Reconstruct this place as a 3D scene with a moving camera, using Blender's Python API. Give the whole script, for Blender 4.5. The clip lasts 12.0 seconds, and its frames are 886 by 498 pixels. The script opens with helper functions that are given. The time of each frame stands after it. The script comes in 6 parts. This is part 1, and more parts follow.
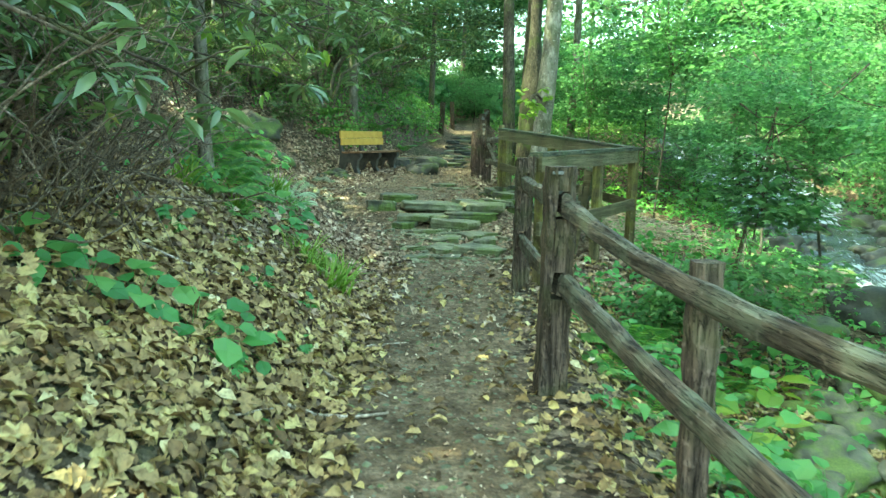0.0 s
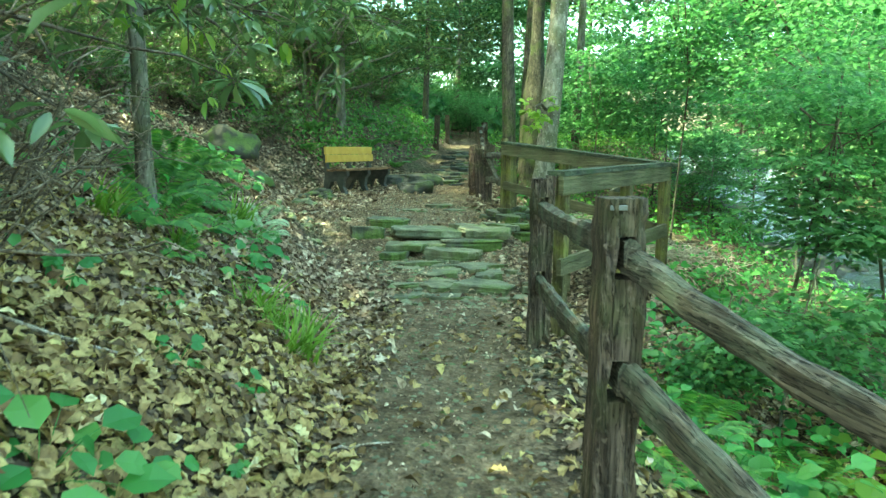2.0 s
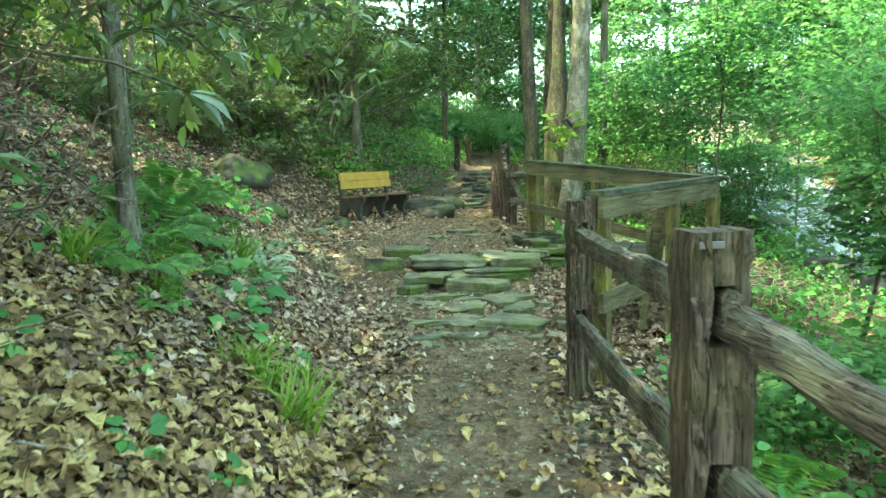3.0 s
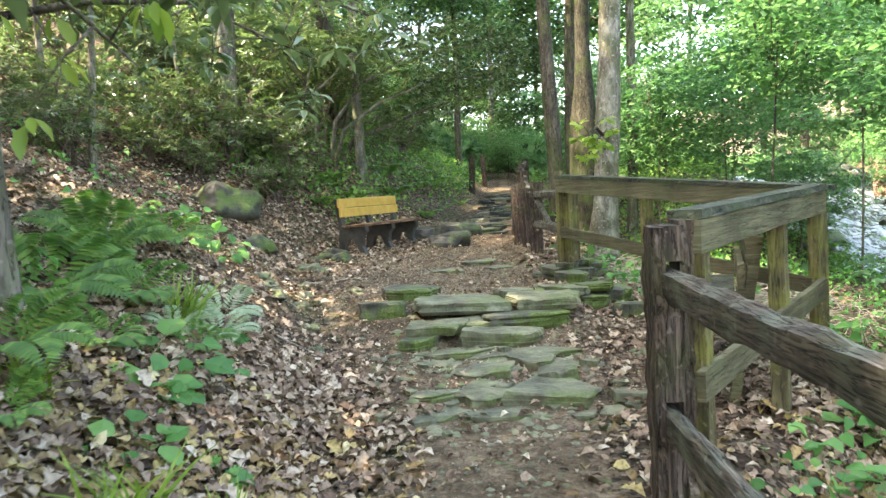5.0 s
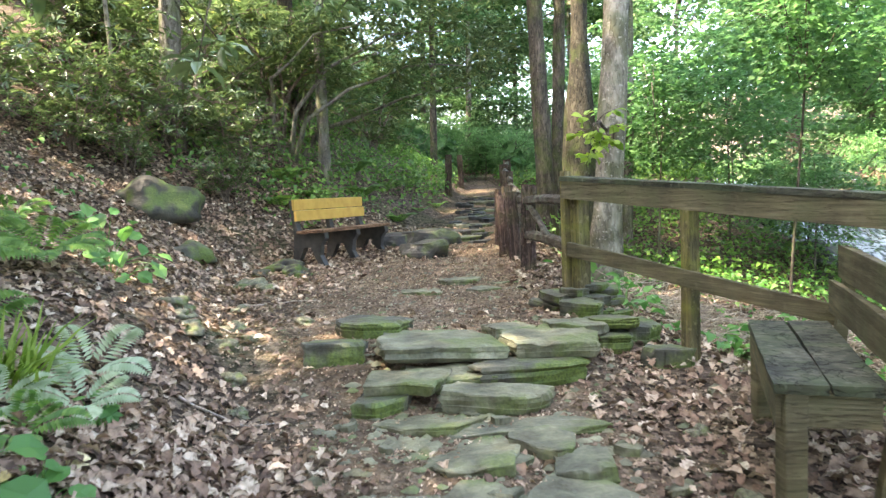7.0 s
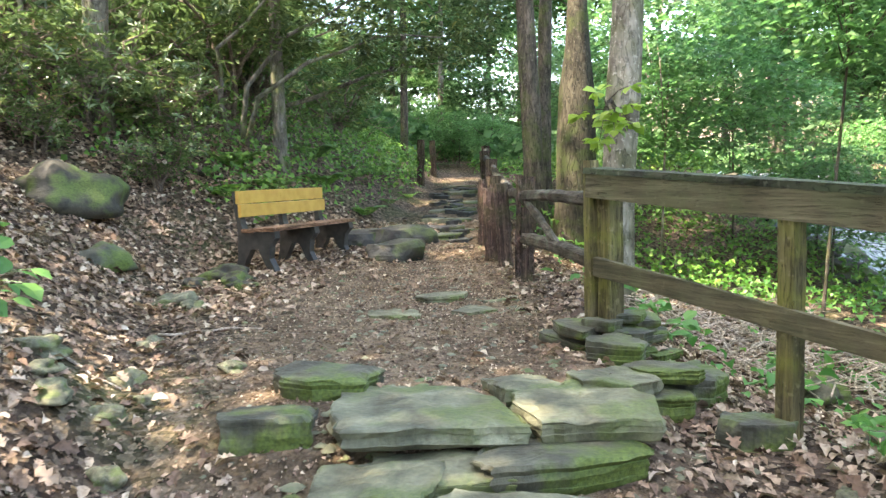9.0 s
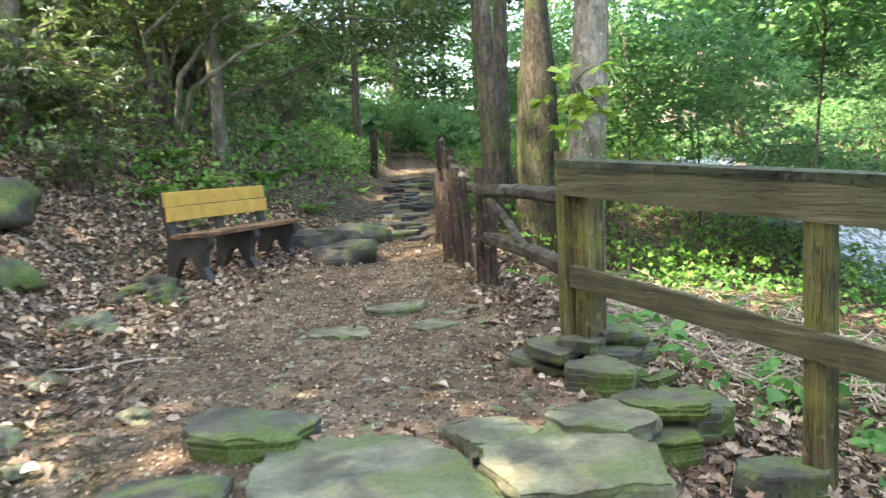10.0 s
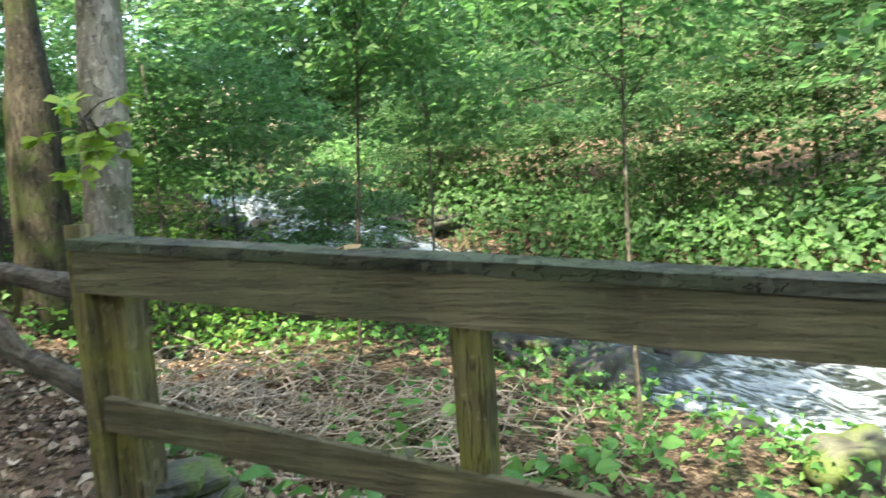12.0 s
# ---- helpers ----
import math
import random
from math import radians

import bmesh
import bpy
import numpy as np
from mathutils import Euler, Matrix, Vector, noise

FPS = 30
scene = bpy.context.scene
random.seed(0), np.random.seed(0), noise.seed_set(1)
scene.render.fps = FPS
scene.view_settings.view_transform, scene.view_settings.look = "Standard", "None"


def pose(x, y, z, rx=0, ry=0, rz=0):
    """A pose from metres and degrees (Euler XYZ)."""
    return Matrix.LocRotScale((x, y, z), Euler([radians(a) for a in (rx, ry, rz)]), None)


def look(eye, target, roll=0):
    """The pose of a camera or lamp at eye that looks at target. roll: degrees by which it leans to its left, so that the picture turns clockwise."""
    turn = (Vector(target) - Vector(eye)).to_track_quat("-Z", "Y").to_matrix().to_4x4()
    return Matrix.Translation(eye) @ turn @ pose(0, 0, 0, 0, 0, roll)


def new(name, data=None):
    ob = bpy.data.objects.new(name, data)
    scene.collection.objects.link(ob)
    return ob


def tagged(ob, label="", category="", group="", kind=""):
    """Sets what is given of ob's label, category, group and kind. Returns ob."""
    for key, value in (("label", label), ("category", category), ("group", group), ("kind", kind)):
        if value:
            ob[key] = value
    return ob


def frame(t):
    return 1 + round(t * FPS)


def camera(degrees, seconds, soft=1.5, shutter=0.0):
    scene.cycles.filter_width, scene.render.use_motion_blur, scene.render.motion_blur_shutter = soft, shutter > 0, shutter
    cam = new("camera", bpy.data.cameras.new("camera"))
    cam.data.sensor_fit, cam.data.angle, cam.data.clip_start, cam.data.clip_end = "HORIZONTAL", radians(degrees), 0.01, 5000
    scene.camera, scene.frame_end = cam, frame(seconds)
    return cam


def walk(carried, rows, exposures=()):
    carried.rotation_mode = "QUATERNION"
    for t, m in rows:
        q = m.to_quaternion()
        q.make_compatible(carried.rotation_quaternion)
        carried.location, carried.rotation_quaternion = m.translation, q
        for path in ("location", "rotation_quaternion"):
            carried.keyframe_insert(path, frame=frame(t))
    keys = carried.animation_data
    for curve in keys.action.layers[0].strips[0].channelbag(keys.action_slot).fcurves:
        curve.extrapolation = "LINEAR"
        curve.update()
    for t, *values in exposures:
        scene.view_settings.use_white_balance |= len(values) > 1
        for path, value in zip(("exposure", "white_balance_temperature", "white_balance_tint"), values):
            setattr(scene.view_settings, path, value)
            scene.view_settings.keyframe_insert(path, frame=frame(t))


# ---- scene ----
cam = camera(60.7, 12.0, soft=1.4, shutter=0.4)
METRES, EYE, TILT, LEAN, TURN = 9.3, 1.45, -9.0, -1.2, 0.0
ROWS = [
    (0.0, 0.0, 0.0, 0.0, 0.0, 0.0, -0.0),
    (0.5, -0.0051, 0.0405, 0.0077, 0.26, 0.37, -0.22),
    (1.0, -0.0, 0.0775, 0.0092, 0.45, 0.18, -0.32),
    (1.5, 0.0057, 0.1135, 0.0168, 0.57, 0.16, -0.05),
    (2.0, -0.0001, 0.1554, 0.0238, -0.29, 1.1, 0.62),
    (2.5, -0.0034, 0.1949, 0.0261, 0.42, 1.77, 1.59),
    (3.0, 0.0029, 0.238, 0.0361, 1.66, 2.8, 2.5),
    (5.0, 0.0046, 0.4205, 0.0595, 3.18, 4.74, 4.18),
    (5.5, -0.0041, 0.471, 0.0694, 2.05, 4.63, 4.12),
    (6.0, -0.0029, 0.52, 0.0752, 2.05, 4.37, 3.77),
    (6.5, -0.0006, 0.5555, 0.0816, 1.54, 3.97, 3.55),
    (7.0, -0.005, 0.6016, 0.0908, 0.97, 4.63, 3.36),
    (9.0, -0.0153, 0.7755, 0.1243, -1.5, 3.48, 3.2),
    (9.5, -0.0127, 0.8138, 0.1276, -2.54, 2.88, 3.88),
    (10.0, -0.0058, 0.8535, 0.1402, -4.44, 2.5, 5.09),
    (10.5, -0.0051, 0.8838, 0.1416, -10.72, 1.82, 6.5),
    (11.0, -0.0001, 0.9207, 0.1503, -22.16, 1.49, 8.51),
    (11.5, 0.0159, 0.9524, 0.1587, -32.2, 0.84, 10.01),
    (12.0, 0.0237, 0.9669, 0.1727, -39.31, 0.06, 10.65),
]
EXPOSURES = [
    (0.0, 3.75, 7500, -33), (1.5, 3.75, 7600, -39), (2.6, 3.75, 7700, -41), (3.2, 3.85, 8200, -16), (4.8, 3.9, 7800, 7), (5.8, 3.92, 7800, 13), (7.2, 3.92, 7450, 15),
    (9.0, 3.9, 7400, 13), (10.4, 3.85, 7300, 11), (11.4, 3.72, 7250, 8), (12.0, 3.27, 7200, 6),
]
walk(cam, [(t, pose(0, 0, EYE, TILT, LEAN, TURN) @ pose(METRES * x, METRES * y, METRES * z, 90 + pitch, roll, yaw)) for t, x, y, z, yaw, pitch, roll in ROWS], EXPOSURES)

# ---- light ----
SUN_EL, SUN_AZ = 60.0, -105.0         # elevation; azimuth from +y towards +x
world = bpy.data.worlds.new("forest_sky")
world.use_nodes = True
scene.world = world
wn = world.node_tree.nodes
sky = wn.new("ShaderNodeTexSky")
sky.sky_type, sky.sun_disc = "NISHITA", False
sky.sun_elevation, sky.sun_rotation = radians(SUN_EL), radians(SUN_AZ)
sky.dust_density, sky.air_density = 2.0, 1.0
world.node_tree.links.new(sky.outputs["Color"], wn["Background"].inputs["Color"])
wn["Background"].inputs["Strength"].default_value = 0.15
sun_data = bpy.data.lights.new("sun", "SUN")
sun_data.energy, sun_data.angle, sun_data.color = 2.1, radians(0.6), (1.0, 0.95, 0.86)
sun = new("sun", sun_data)
sun_dir = Vector((math.cos(radians(SUN_EL)) * math.sin(radians(SUN_AZ)), math.cos(radians(SUN_EL)) * math.cos(radians(SUN_AZ)), math.sin(radians(SUN_EL))))
sun.matrix_world = look(sun_dir * 60, (0, 0, 0))

# ---- materials ----
def nodes_of(name, rough=0.8):
    m = bpy.data.materials.new(name)
    m.use_nodes = True
    nt = m.node_tree
    b = nt.nodes["Principled BSDF"]
    b.inputs["Roughness"].default_value = rough
    return m, nt, b


def noise_node(nt, scale, detail=4.0, coords=None, dist=0.0):
    n = nt.nodes.new("ShaderNodeTexNoise")
    n.inputs["Scale"].default_value, n.inputs["Detail"].default_value, n.inputs["Distortion"].default_value = scale, detail, dist
    if coords is not None:
        nt.links.new(coords, n.inputs["Vector"])
    return n.outputs["Fac"]


def ramp_node(nt, fac, stops):
    r = nt.nodes.new("ShaderNodeValToRGB")
    e = r.color_ramp.elements
    while len(e) < len(stops):
        e.new(0.5)
    for k, (p, c) in zip(e, stops):
        k.position, k.color = p, (*c, 1)
    nt.links.new(fac, r.inputs["Fac"])
    return r.outputs["Color"]


def mix_node(nt, fac, a, b, blend="MIX"):
    n = nt.nodes.new("ShaderNodeMix")
    n.data_type, n.blend_type = "RGBA", blend
    for sock, v in ((n.inputs[0], fac), (n.inputs[6], a), (n.inputs[7], b)):
        if isinstance(v, (int, float)):
            sock.default_value = v
        elif isinstance(v, tuple):
            sock.default_value = (*v, 1)
        else:
            nt.links.new(v, sock)
    return n.outputs[2]


def bump_node(nt, b, height, strength, dist):
    n = nt.nodes.new("ShaderNodeBump")
    n.inputs["Strength"].default_value, n.inputs["Distance"].default_value = strength, dist
    nt.links.new(height, n.inputs["Height"])
    nt.links.new(n.outputs["Normal"], b.inputs["Normal"])


def scaled_coords(nt, scale=(1, 1, 1), source="Object"):
    tc = nt.nodes.new("ShaderNodeTexCoord")
    mp = nt.nodes.new("ShaderNodeMapping")
    mp.inputs["Scale"].default_value = scale
    nt.links.new(tc.outputs[source], mp.inputs["Vector"])
    return mp.outputs["Vector"]


def up_mask(nt, low, high):
    g = nt.nodes.new("ShaderNodeNewGeometry")
    s = nt.nodes.new("ShaderNodeSeparateXYZ")
    nt.links.new(g.outputs["Normal"], s.inputs[0])
    r = nt.nodes.new("ShaderNodeMapRange")
    r.inputs[1].default_value, r.inputs[2].default_value = low, high
    nt.links.new(s.outputs[2], r.inputs[0])
    return r.outputs[0]


def math_node(nt, op, a, b):
    n = nt.nodes.new("ShaderNodeMath")
    n.operation = op
    for sock, v in ((n.inputs[0], a), (n.inputs[1], b)):
        if isinstance(v, (int, float)):
            sock.default_value = v
        else:
            nt.links.new(v, sock)
    return n.outputs[0]


def leaf_material(name, stops, through_light=0.35, rough=0.45, spec=0.4, spots=0.0):
    m, nt, b = nodes_of(name, rough)
    g = nt.nodes.new("ShaderNodeNewGeometry")
    col = ramp_node(nt, g.outputs["Random Per Island"], stops)
    patch = noise_node(nt, 0.7, 2.0, scaled_coords(nt))
    col = mix_node(nt, 0.5, col, ramp_node(nt, patch, [(0.3, (0.55, 0.6, 0.5)), (0.7, (1.25, 1.2, 1.0))]), "MULTIPLY")
    if spots:
        sp = noise_node(nt, 38.0, 4.0, scaled_coords(nt))
        col = mix_node(nt, spots, col, ramp_node(nt, sp, [(0.34, (0.42, 0.38, 0.34)), (0.5, (0.95, 0.95, 0.95)), (0.68, (1.25, 1.22, 1.18))]), "MULTIPLY")
    nt.links.new(col, b.inputs["Base Color"])
    b.inputs["Specular IOR Level"].default_value = spec
    if through_light:
        t = nt.nodes.new("ShaderNodeBsdfTranslucent")
        nt.links.new(mix_node(nt, 1.0, col, (0.90, 1.10, 0.86), "MULTIPLY"), t.inputs["Color"])
        mx = nt.nodes.new("ShaderNodeMixShader")
        mx.inputs[0].default_value = through_light
        nt.links.new(b.outputs[0], mx.inputs[1])
        nt.links.new(t.outputs[0], mx.inputs[2])
        nt.links.new(mx.outputs[0], nt.nodes["Material Output"].inputs["Surface"])
    return m


def wood_material(name, dark, light, moss=0.0, grain=(30, 30, 2.5), rough=0.85, moss_col=(0.10, 0.13, 0.03), source="Object", cracks=0.75, checks=0.6, lichen=0.35):
    m, nt, b = nodes_of(name, rough)
    v = scaled_coords(nt, grain, source)
    n1 = noise_node(nt, 1.0, 8.0, v, 0.2)
    n2 = noise_node(nt, 3.4, 6.0, v, 0.15)
    col = ramp_node(nt, n1, [(0.32, dark), (0.52, tuple(0.55 * p + 0.45 * q for p, q in zip(dark, light))), (0.70, light)])
    col = mix_node(nt, cracks, col, ramp_node(nt, n2, [(0.34, (0.22, 0.21, 0.2)), (0.46, (0.85, 0.84, 0.83)), (0.70, (1.3, 1.28, 1.25))]), "MULTIPLY")
    big = noise_node(nt, 2.6, 5.0, scaled_coords(nt, (1, 1, 1), source))
    col = mix_node(nt, 0.75, col, ramp_node(nt, big, [(0.32, (0.5, 0.48, 0.46)), (0.5, (0.95, 0.94, 0.92)), (0.68, (1.3, 1.28, 1.25))]), "MULTIPLY")
    if moss:
        mk = math_node(nt, "MULTIPLY", ramp_node(nt, noise_node(nt, 4.0, 7.0, scaled_coords(nt, (1, 1, 1), source)), [(0.47, (0, 0, 0)), (0.62, (1, 1, 1))]), moss)
        col = mix_node(nt, mk, col, moss_col)
    # thin checks along the grain, and pale lichen specks
    n3 = noise_node(nt, 1.7, 3.0, v, 0.1)
    check = ramp_node(nt, math_node(nt, "ABSOLUTE", math_node(nt, "SUBTRACT", n3, 0.5), 0.0), [(0.004, (0.16, 0.15, 0.14)), (0.022, (1, 1, 1))])
    col = mix_node(nt, checks, col, check, "MULTIPLY")
    speck = ramp_node(nt, noise_node(nt, 26.0, 5.0, scaled_coords(nt, (1, 1, 1), source)), [(0.60, (0, 0, 0)), (0.68, (1, 1, 1))])
    col = mix_node(nt, math_node(nt, "MULTIPLY", speck, lichen), col, tuple(min(0.6, 1.5 * p + 0.03) for p in light))
    nt.links.new(col, b.inputs["Base Color"])
    b.inputs["Specular IOR Level"].default_value = 0.2
    bump_node(nt, b, mix_node(nt, 0.5, mix_node(nt, 0.6, n1, n2), check), 1.0, 0.02)
    return m


def stone_material(name, a, b_, moss=0.4):
    m, nt, b = nodes_of(name, 0.75)
    v = scaled_coords(nt)
    n1 = noise_node(nt, 6.0, 8.0, v, 0.4)
    n2 = noise_node(nt, 40.0, 4.0, v)
    lay = noise_node(nt, 3.0, 6.0, scaled_coords(nt, (1, 1, 9)))
    col = ramp_node(nt, n1, [(0.3, a), (0.7, b_)])
    col = mix_node(nt, 0.45, col, ramp_node(nt, n2, [(0.35, (0.6, 0.6, 0.6)), (0.65, (1.3, 1.3, 1.3))]), "MULTIPLY")
    oi = nt.nodes.new("ShaderNodeObjectInfo")
    col = mix_node(nt, 0.5, col, ramp_node(nt, oi.outputs["Random"], [(0.0, (0.75, 0.78, 0.8)), (1.0, (1.2, 1.15, 1.02))]), "MULTIPLY")
    blot = noise_node(nt, 1.7, 7.0, v, 0.8)
    col = mix_node(nt, 0.8, col, ramp_node(nt, blot, [(0.36, (0.45, 0.42, 0.38)), (0.5, (0.95, 0.95, 0.93)), (0.66, (1.3, 1.3, 1.25))]), "MULTIPLY")
    mossn = ramp_node(nt, noise_node(nt, 3.2, 6.0, v), [(0.62 - 0.25 * moss, (0, 0, 0)), (0.74 - 0.25 * moss, (1, 1, 1))])
    mcol = ramp_node(nt, noise_node(nt, 60.0, 3.0, v), [(0.3, (0.045, 0.068, 0.011)), (0.7, (0.115, 0.155, 0.028))])
    col = mix_node(nt, math_node(nt, "MULTIPLY", mossn, min(1.0, moss * 1.6)), col, mcol)
    nt.links.new(col, b.inputs["Base Color"])
    bump_node(nt, b, mix_node(nt, 0.5, n1, mix_node(nt, 0.5, n2, lay)), 0.8, 0.03)
    return m


GREEN_FAR = leaf_material("leaf_far", [(0.0, (0.048, 0.105, 0.042)), (0.5, (0.09, 0.168, 0.072)), (0.85, (0.15, 0.245, 0.11)), (1.0, (0.25, 0.35, 0.17))], 0.56, 0.6, 0.25)
GREEN_MAPLE = leaf_material("leaf_maple", [(0.0, (0.07, 0.15, 0.06)), (0.6, (0.13, 0.25, 0.10)), (1.0, (0.22, 0.36, 0.15))], 0.6, 0.55, 0.3)
GREEN_RHODO = leaf_material("leaf_rhododendron", [(0.0, (0.085, 0.125, 0.052)), (0.6, (0.17, 0.225, 0.105)), (0.93, (0.24, 0.30, 0.14)), (1.0, (0.36, 0.35, 0.12))], 0.36, 0.27, 0.7)
GREEN_HERB = leaf_material("leaf_herb", [(0.0, (0.075, 0.21, 0.055)), (0.6, (0.125, 0.30, 0.08)), (1.0, (0.21, 0.39, 0.11))], 0.45)
GREEN_FERN = leaf_material("leaf_fern", [(0.0, (0.075, 0.165, 0.035)), (0.6, (0.135, 0.26, 0.055)), (1.0, (0.24, 0.37, 0.085))], 0.45)
GREEN_GRASS = leaf_material("leaf_grass", [(0.0, (0.15, 0.25, 0.03)), (1.0, (0.30, 0.40, 0.07))], 0.45)
YELLOW_LEAF = leaf_material("leaf_yellowing", [(0.0, (0.20, 0.30, 0.05)), (0.7, (0.32, 0.40, 0.07)), (1.0, (0.48, 0.46, 0.09))], 0.55)
PALE_FERN = leaf_material("leaf_pale_fern", [(0.0, (0.30, 0.38, 0.22)), (1.0, (0.50, 0.55, 0.38))], 0.3)
LITTER = leaf_material("dead_leaf", [(0.0, (0.07, 0.041, 0.018)), (0.22, (0.19, 0.118, 0.055)), (0.5, (0.33, 0.225, 0.108)), (0.75, (0.45, 0.325, 0.155)), (0.94, (0.53, 0.415, 0.18)), (1.0, (0.66, 0.55, 0.36))], 0.15, 0.7, 0.3, spots=0.8)
LITTER_OAK = leaf_material("dead_oak_leaf", [(0.0, (0.07, 0.042, 0.03)), (0.22, (0.19, 0.118, 0.085)), (0.5, (0.31, 0.21, 0.155)), (0.82, (0.44, 0.32, 0.245)), (1.0, (0.60, 0.49, 0.40))], 0.15, 0.7, 0.3, spots=0.8)
BARK_GREY = wood_material("bark_grey", (0.09, 0.078, 0.06), (0.26, 0.235, 0.19), 0.5, (12, 12, 2.5), cracks=0.5)
BARK_PALE = wood_material("bark_pale", (0.11, 0.095, 0.07), (0.34, 0.31, 0.25), 0.65, (7, 7, 2.6), moss_col=(0.085, 0.09, 0.04), cracks=0.55, checks=0.4, lichen=0.4)
BARK_DARK = wood_material("bark_dark", (0.05, 0.042, 0.032), (0.16, 0.13, 0.10), 0.45, (14, 14, 3.0))
BARK_MOSS = wood_material("bark_moss", (0.025, 0.022, 0.014), (0.085, 0.073, 0.048), 0.9, (12, 12, 3.0), moss_col=(0.05, 0.062, 0.018))
TWIG = wood_material("twig", (0.12, 0.09, 0.065), (0.32, 0.26, 0.2), 0.0, (20, 20, 20))
DEAD_TWIG = wood_material("dead_twig", (0.36, 0.29, 0.22), (0.66, 0.57, 0.47), 0.0, (20, 20, 20))
POST_WOOD = wood_material("post_wood", (0.038, 0.027, 0.021), (0.175, 0.128, 0.102), 0.2, (34, 34, 2.2), cracks=0.85, checks=0.85)
RAIL_WOOD = wood_material("rail_wood", (0.036, 0.029, 0.022), (0.175, 0.145, 0.112), 0.5, (38, 2.4, 38), cracks=0.8, moss_col=(0.17, 0.19, 0.13), checks=0.85)
DECK_WOOD = wood_material("treated_wood", (0.092, 0.080, 0.044), (0.19, 0.163, 0.094), 0.4, (2.0, 2.0, 44), cracks=0.28, moss_col=(0.11, 0.12, 0.055), checks=0.3, lichen=0.1)
DECK_POST = wood_material("treated_post", (0.075, 0.062, 0.032), (0.22, 0.18, 0.09), 0.7, (30, 30, 2.0), moss_col=(0.20, 0.19, 0.04), cracks=0.4)
CAP_WOOD = wood_material("cap_wood", (0.035, 0.038, 0.026), (0.105, 0.105, 0.072), 0.75, (6, 6, 20), moss_col=(0.06, 0.076, 0.036), cracks=0.6)
RED_WOOD = wood_material("cedar_wood", (0.042, 0.027, 0.022), (0.17, 0.112, 0.09), 0.2, (46, 46, 2.4), cracks=0.85, checks=0.85)
STONE = stone_material("flagstone", (0.075, 0.074, 0.042), (0.235, 0.228, 0.145), 0.45)
STONE_MOSS = stone_material("mossy_stone", (0.045, 0.045, 0.03), (0.145, 0.14, 0.095), 0.7)
MOSS_ROCK = stone_material("moss_rock", (0.022, 0.02, 0.013), (0.07, 0.062, 0.04), 0.62)
STONE_WET = stone_material("wet_stone", (0.016, 0.016, 0.014), (0.065, 0.062, 0.052), 0.4)


def ground_material():
    m, nt, b = nodes_of("forest_floor", 0.95)
    a = nt.nodes.new("ShaderNodeAttribute")
    a.attribute_name = "trodden"
    v = scaled_coords(nt)
    fine = noise_node(nt, 55.0, 6.0, v)
    mid = noise_node(nt, 7.0, 6.0, v)
    big = noise_node(nt, 0.9, 4.0, v)
    vor = nt.nodes.new("ShaderNodeTexVoronoi")
    vor.inputs["Scale"].default_value = 26.0
    nt.links.new(v, vor.inputs["Vector"])
    dirt = ramp_node(nt, mid, [(0.3, (0.085, 0.060, 0.038)), (0.5, (0.155, 0.113, 0.076)), (0.72, (0.24, 0.18, 0.125))])
    dirt = mix_node(nt, 0.8, dirt, ramp_node(nt, noise_node(nt, 1.6, 5.0, v), [(0.35, (0.6, 0.58, 0.55)), (0.65, (1.2, 1.2, 1.2))]), "MULTIPLY")
    dirt = mix_node(nt, 0.35, dirt, ramp_node(nt, vor.outputs["Color"], [(0.2, (0.5, 0.5, 0.5)), (0.8, (1.6, 1.55, 1.45))]), "MULTIPLY")
    dirt = mix_node(nt, 0.7, dirt, ramp_node(nt, fine, [(0.3, (0.55, 0.53, 0.5)), (0.7, (1.3, 1.28, 1.25))]), "MULTIPLY")
    soil = ramp_node(nt, vor.outputs["Color"], [(0.2, (0.032, 0.021, 0.014)), (0.5, (0.09, 0.062, 0.042)), (0.8, (0.22, 0.16, 0.11))])
    soil = mix_node(nt, 0.6, soil, ramp_node(nt, fine, [(0.3, (0.4, 0.4, 0.4)), (0.7, (1.3, 1.3, 1.3))]), "MULTIPLY")
    green = ramp_node(nt, fine, [(0.3, (0.025, 0.05, 0.012)), (0.7, (0.09, 0.14, 0.035))])
    soil = mix_node(nt, ramp_node(nt, big, [(0.52, (0, 0, 0)), (0.70, (0.3, 0.3, 0.3))]), soil, green)
    tr = math_node(nt, "ADD", a.outputs["Fac"], math_node(nt, "MULTIPLY", math_node(nt, "SUBTRACT", mid, 0.5), 1.1))
    tr = ramp_node(nt, tr, [(0.35, (0, 0, 0)), (0.65, (1, 1, 1))])
    nt.links.new(mix_node(nt, tr, soil, dirt), b.inputs["Base Color"])
    b.inputs["Specular IOR Level"].default_value = 0.15
    bump_node(nt, b, mix_node(nt, 0.5, fine, vor.outputs["Distance"]), 1.0, 0.05)
    return m


FLOOR = ground_material()


# ---- the lie of the land ----
def lin(v, pairs):
    return np.interp(v, [p[0] for p in pairs], [p[1] for p in pairs])


def path_x(y):
    return lin(y, [(-6, 0), (5, 0.0), (8.5, 0.1), (11, 0.0), (14, 0.05), (17, 0.35), (20, 0.5), (24, 0.8), (30, 1.0), (45, 1.6), (80, 3)])


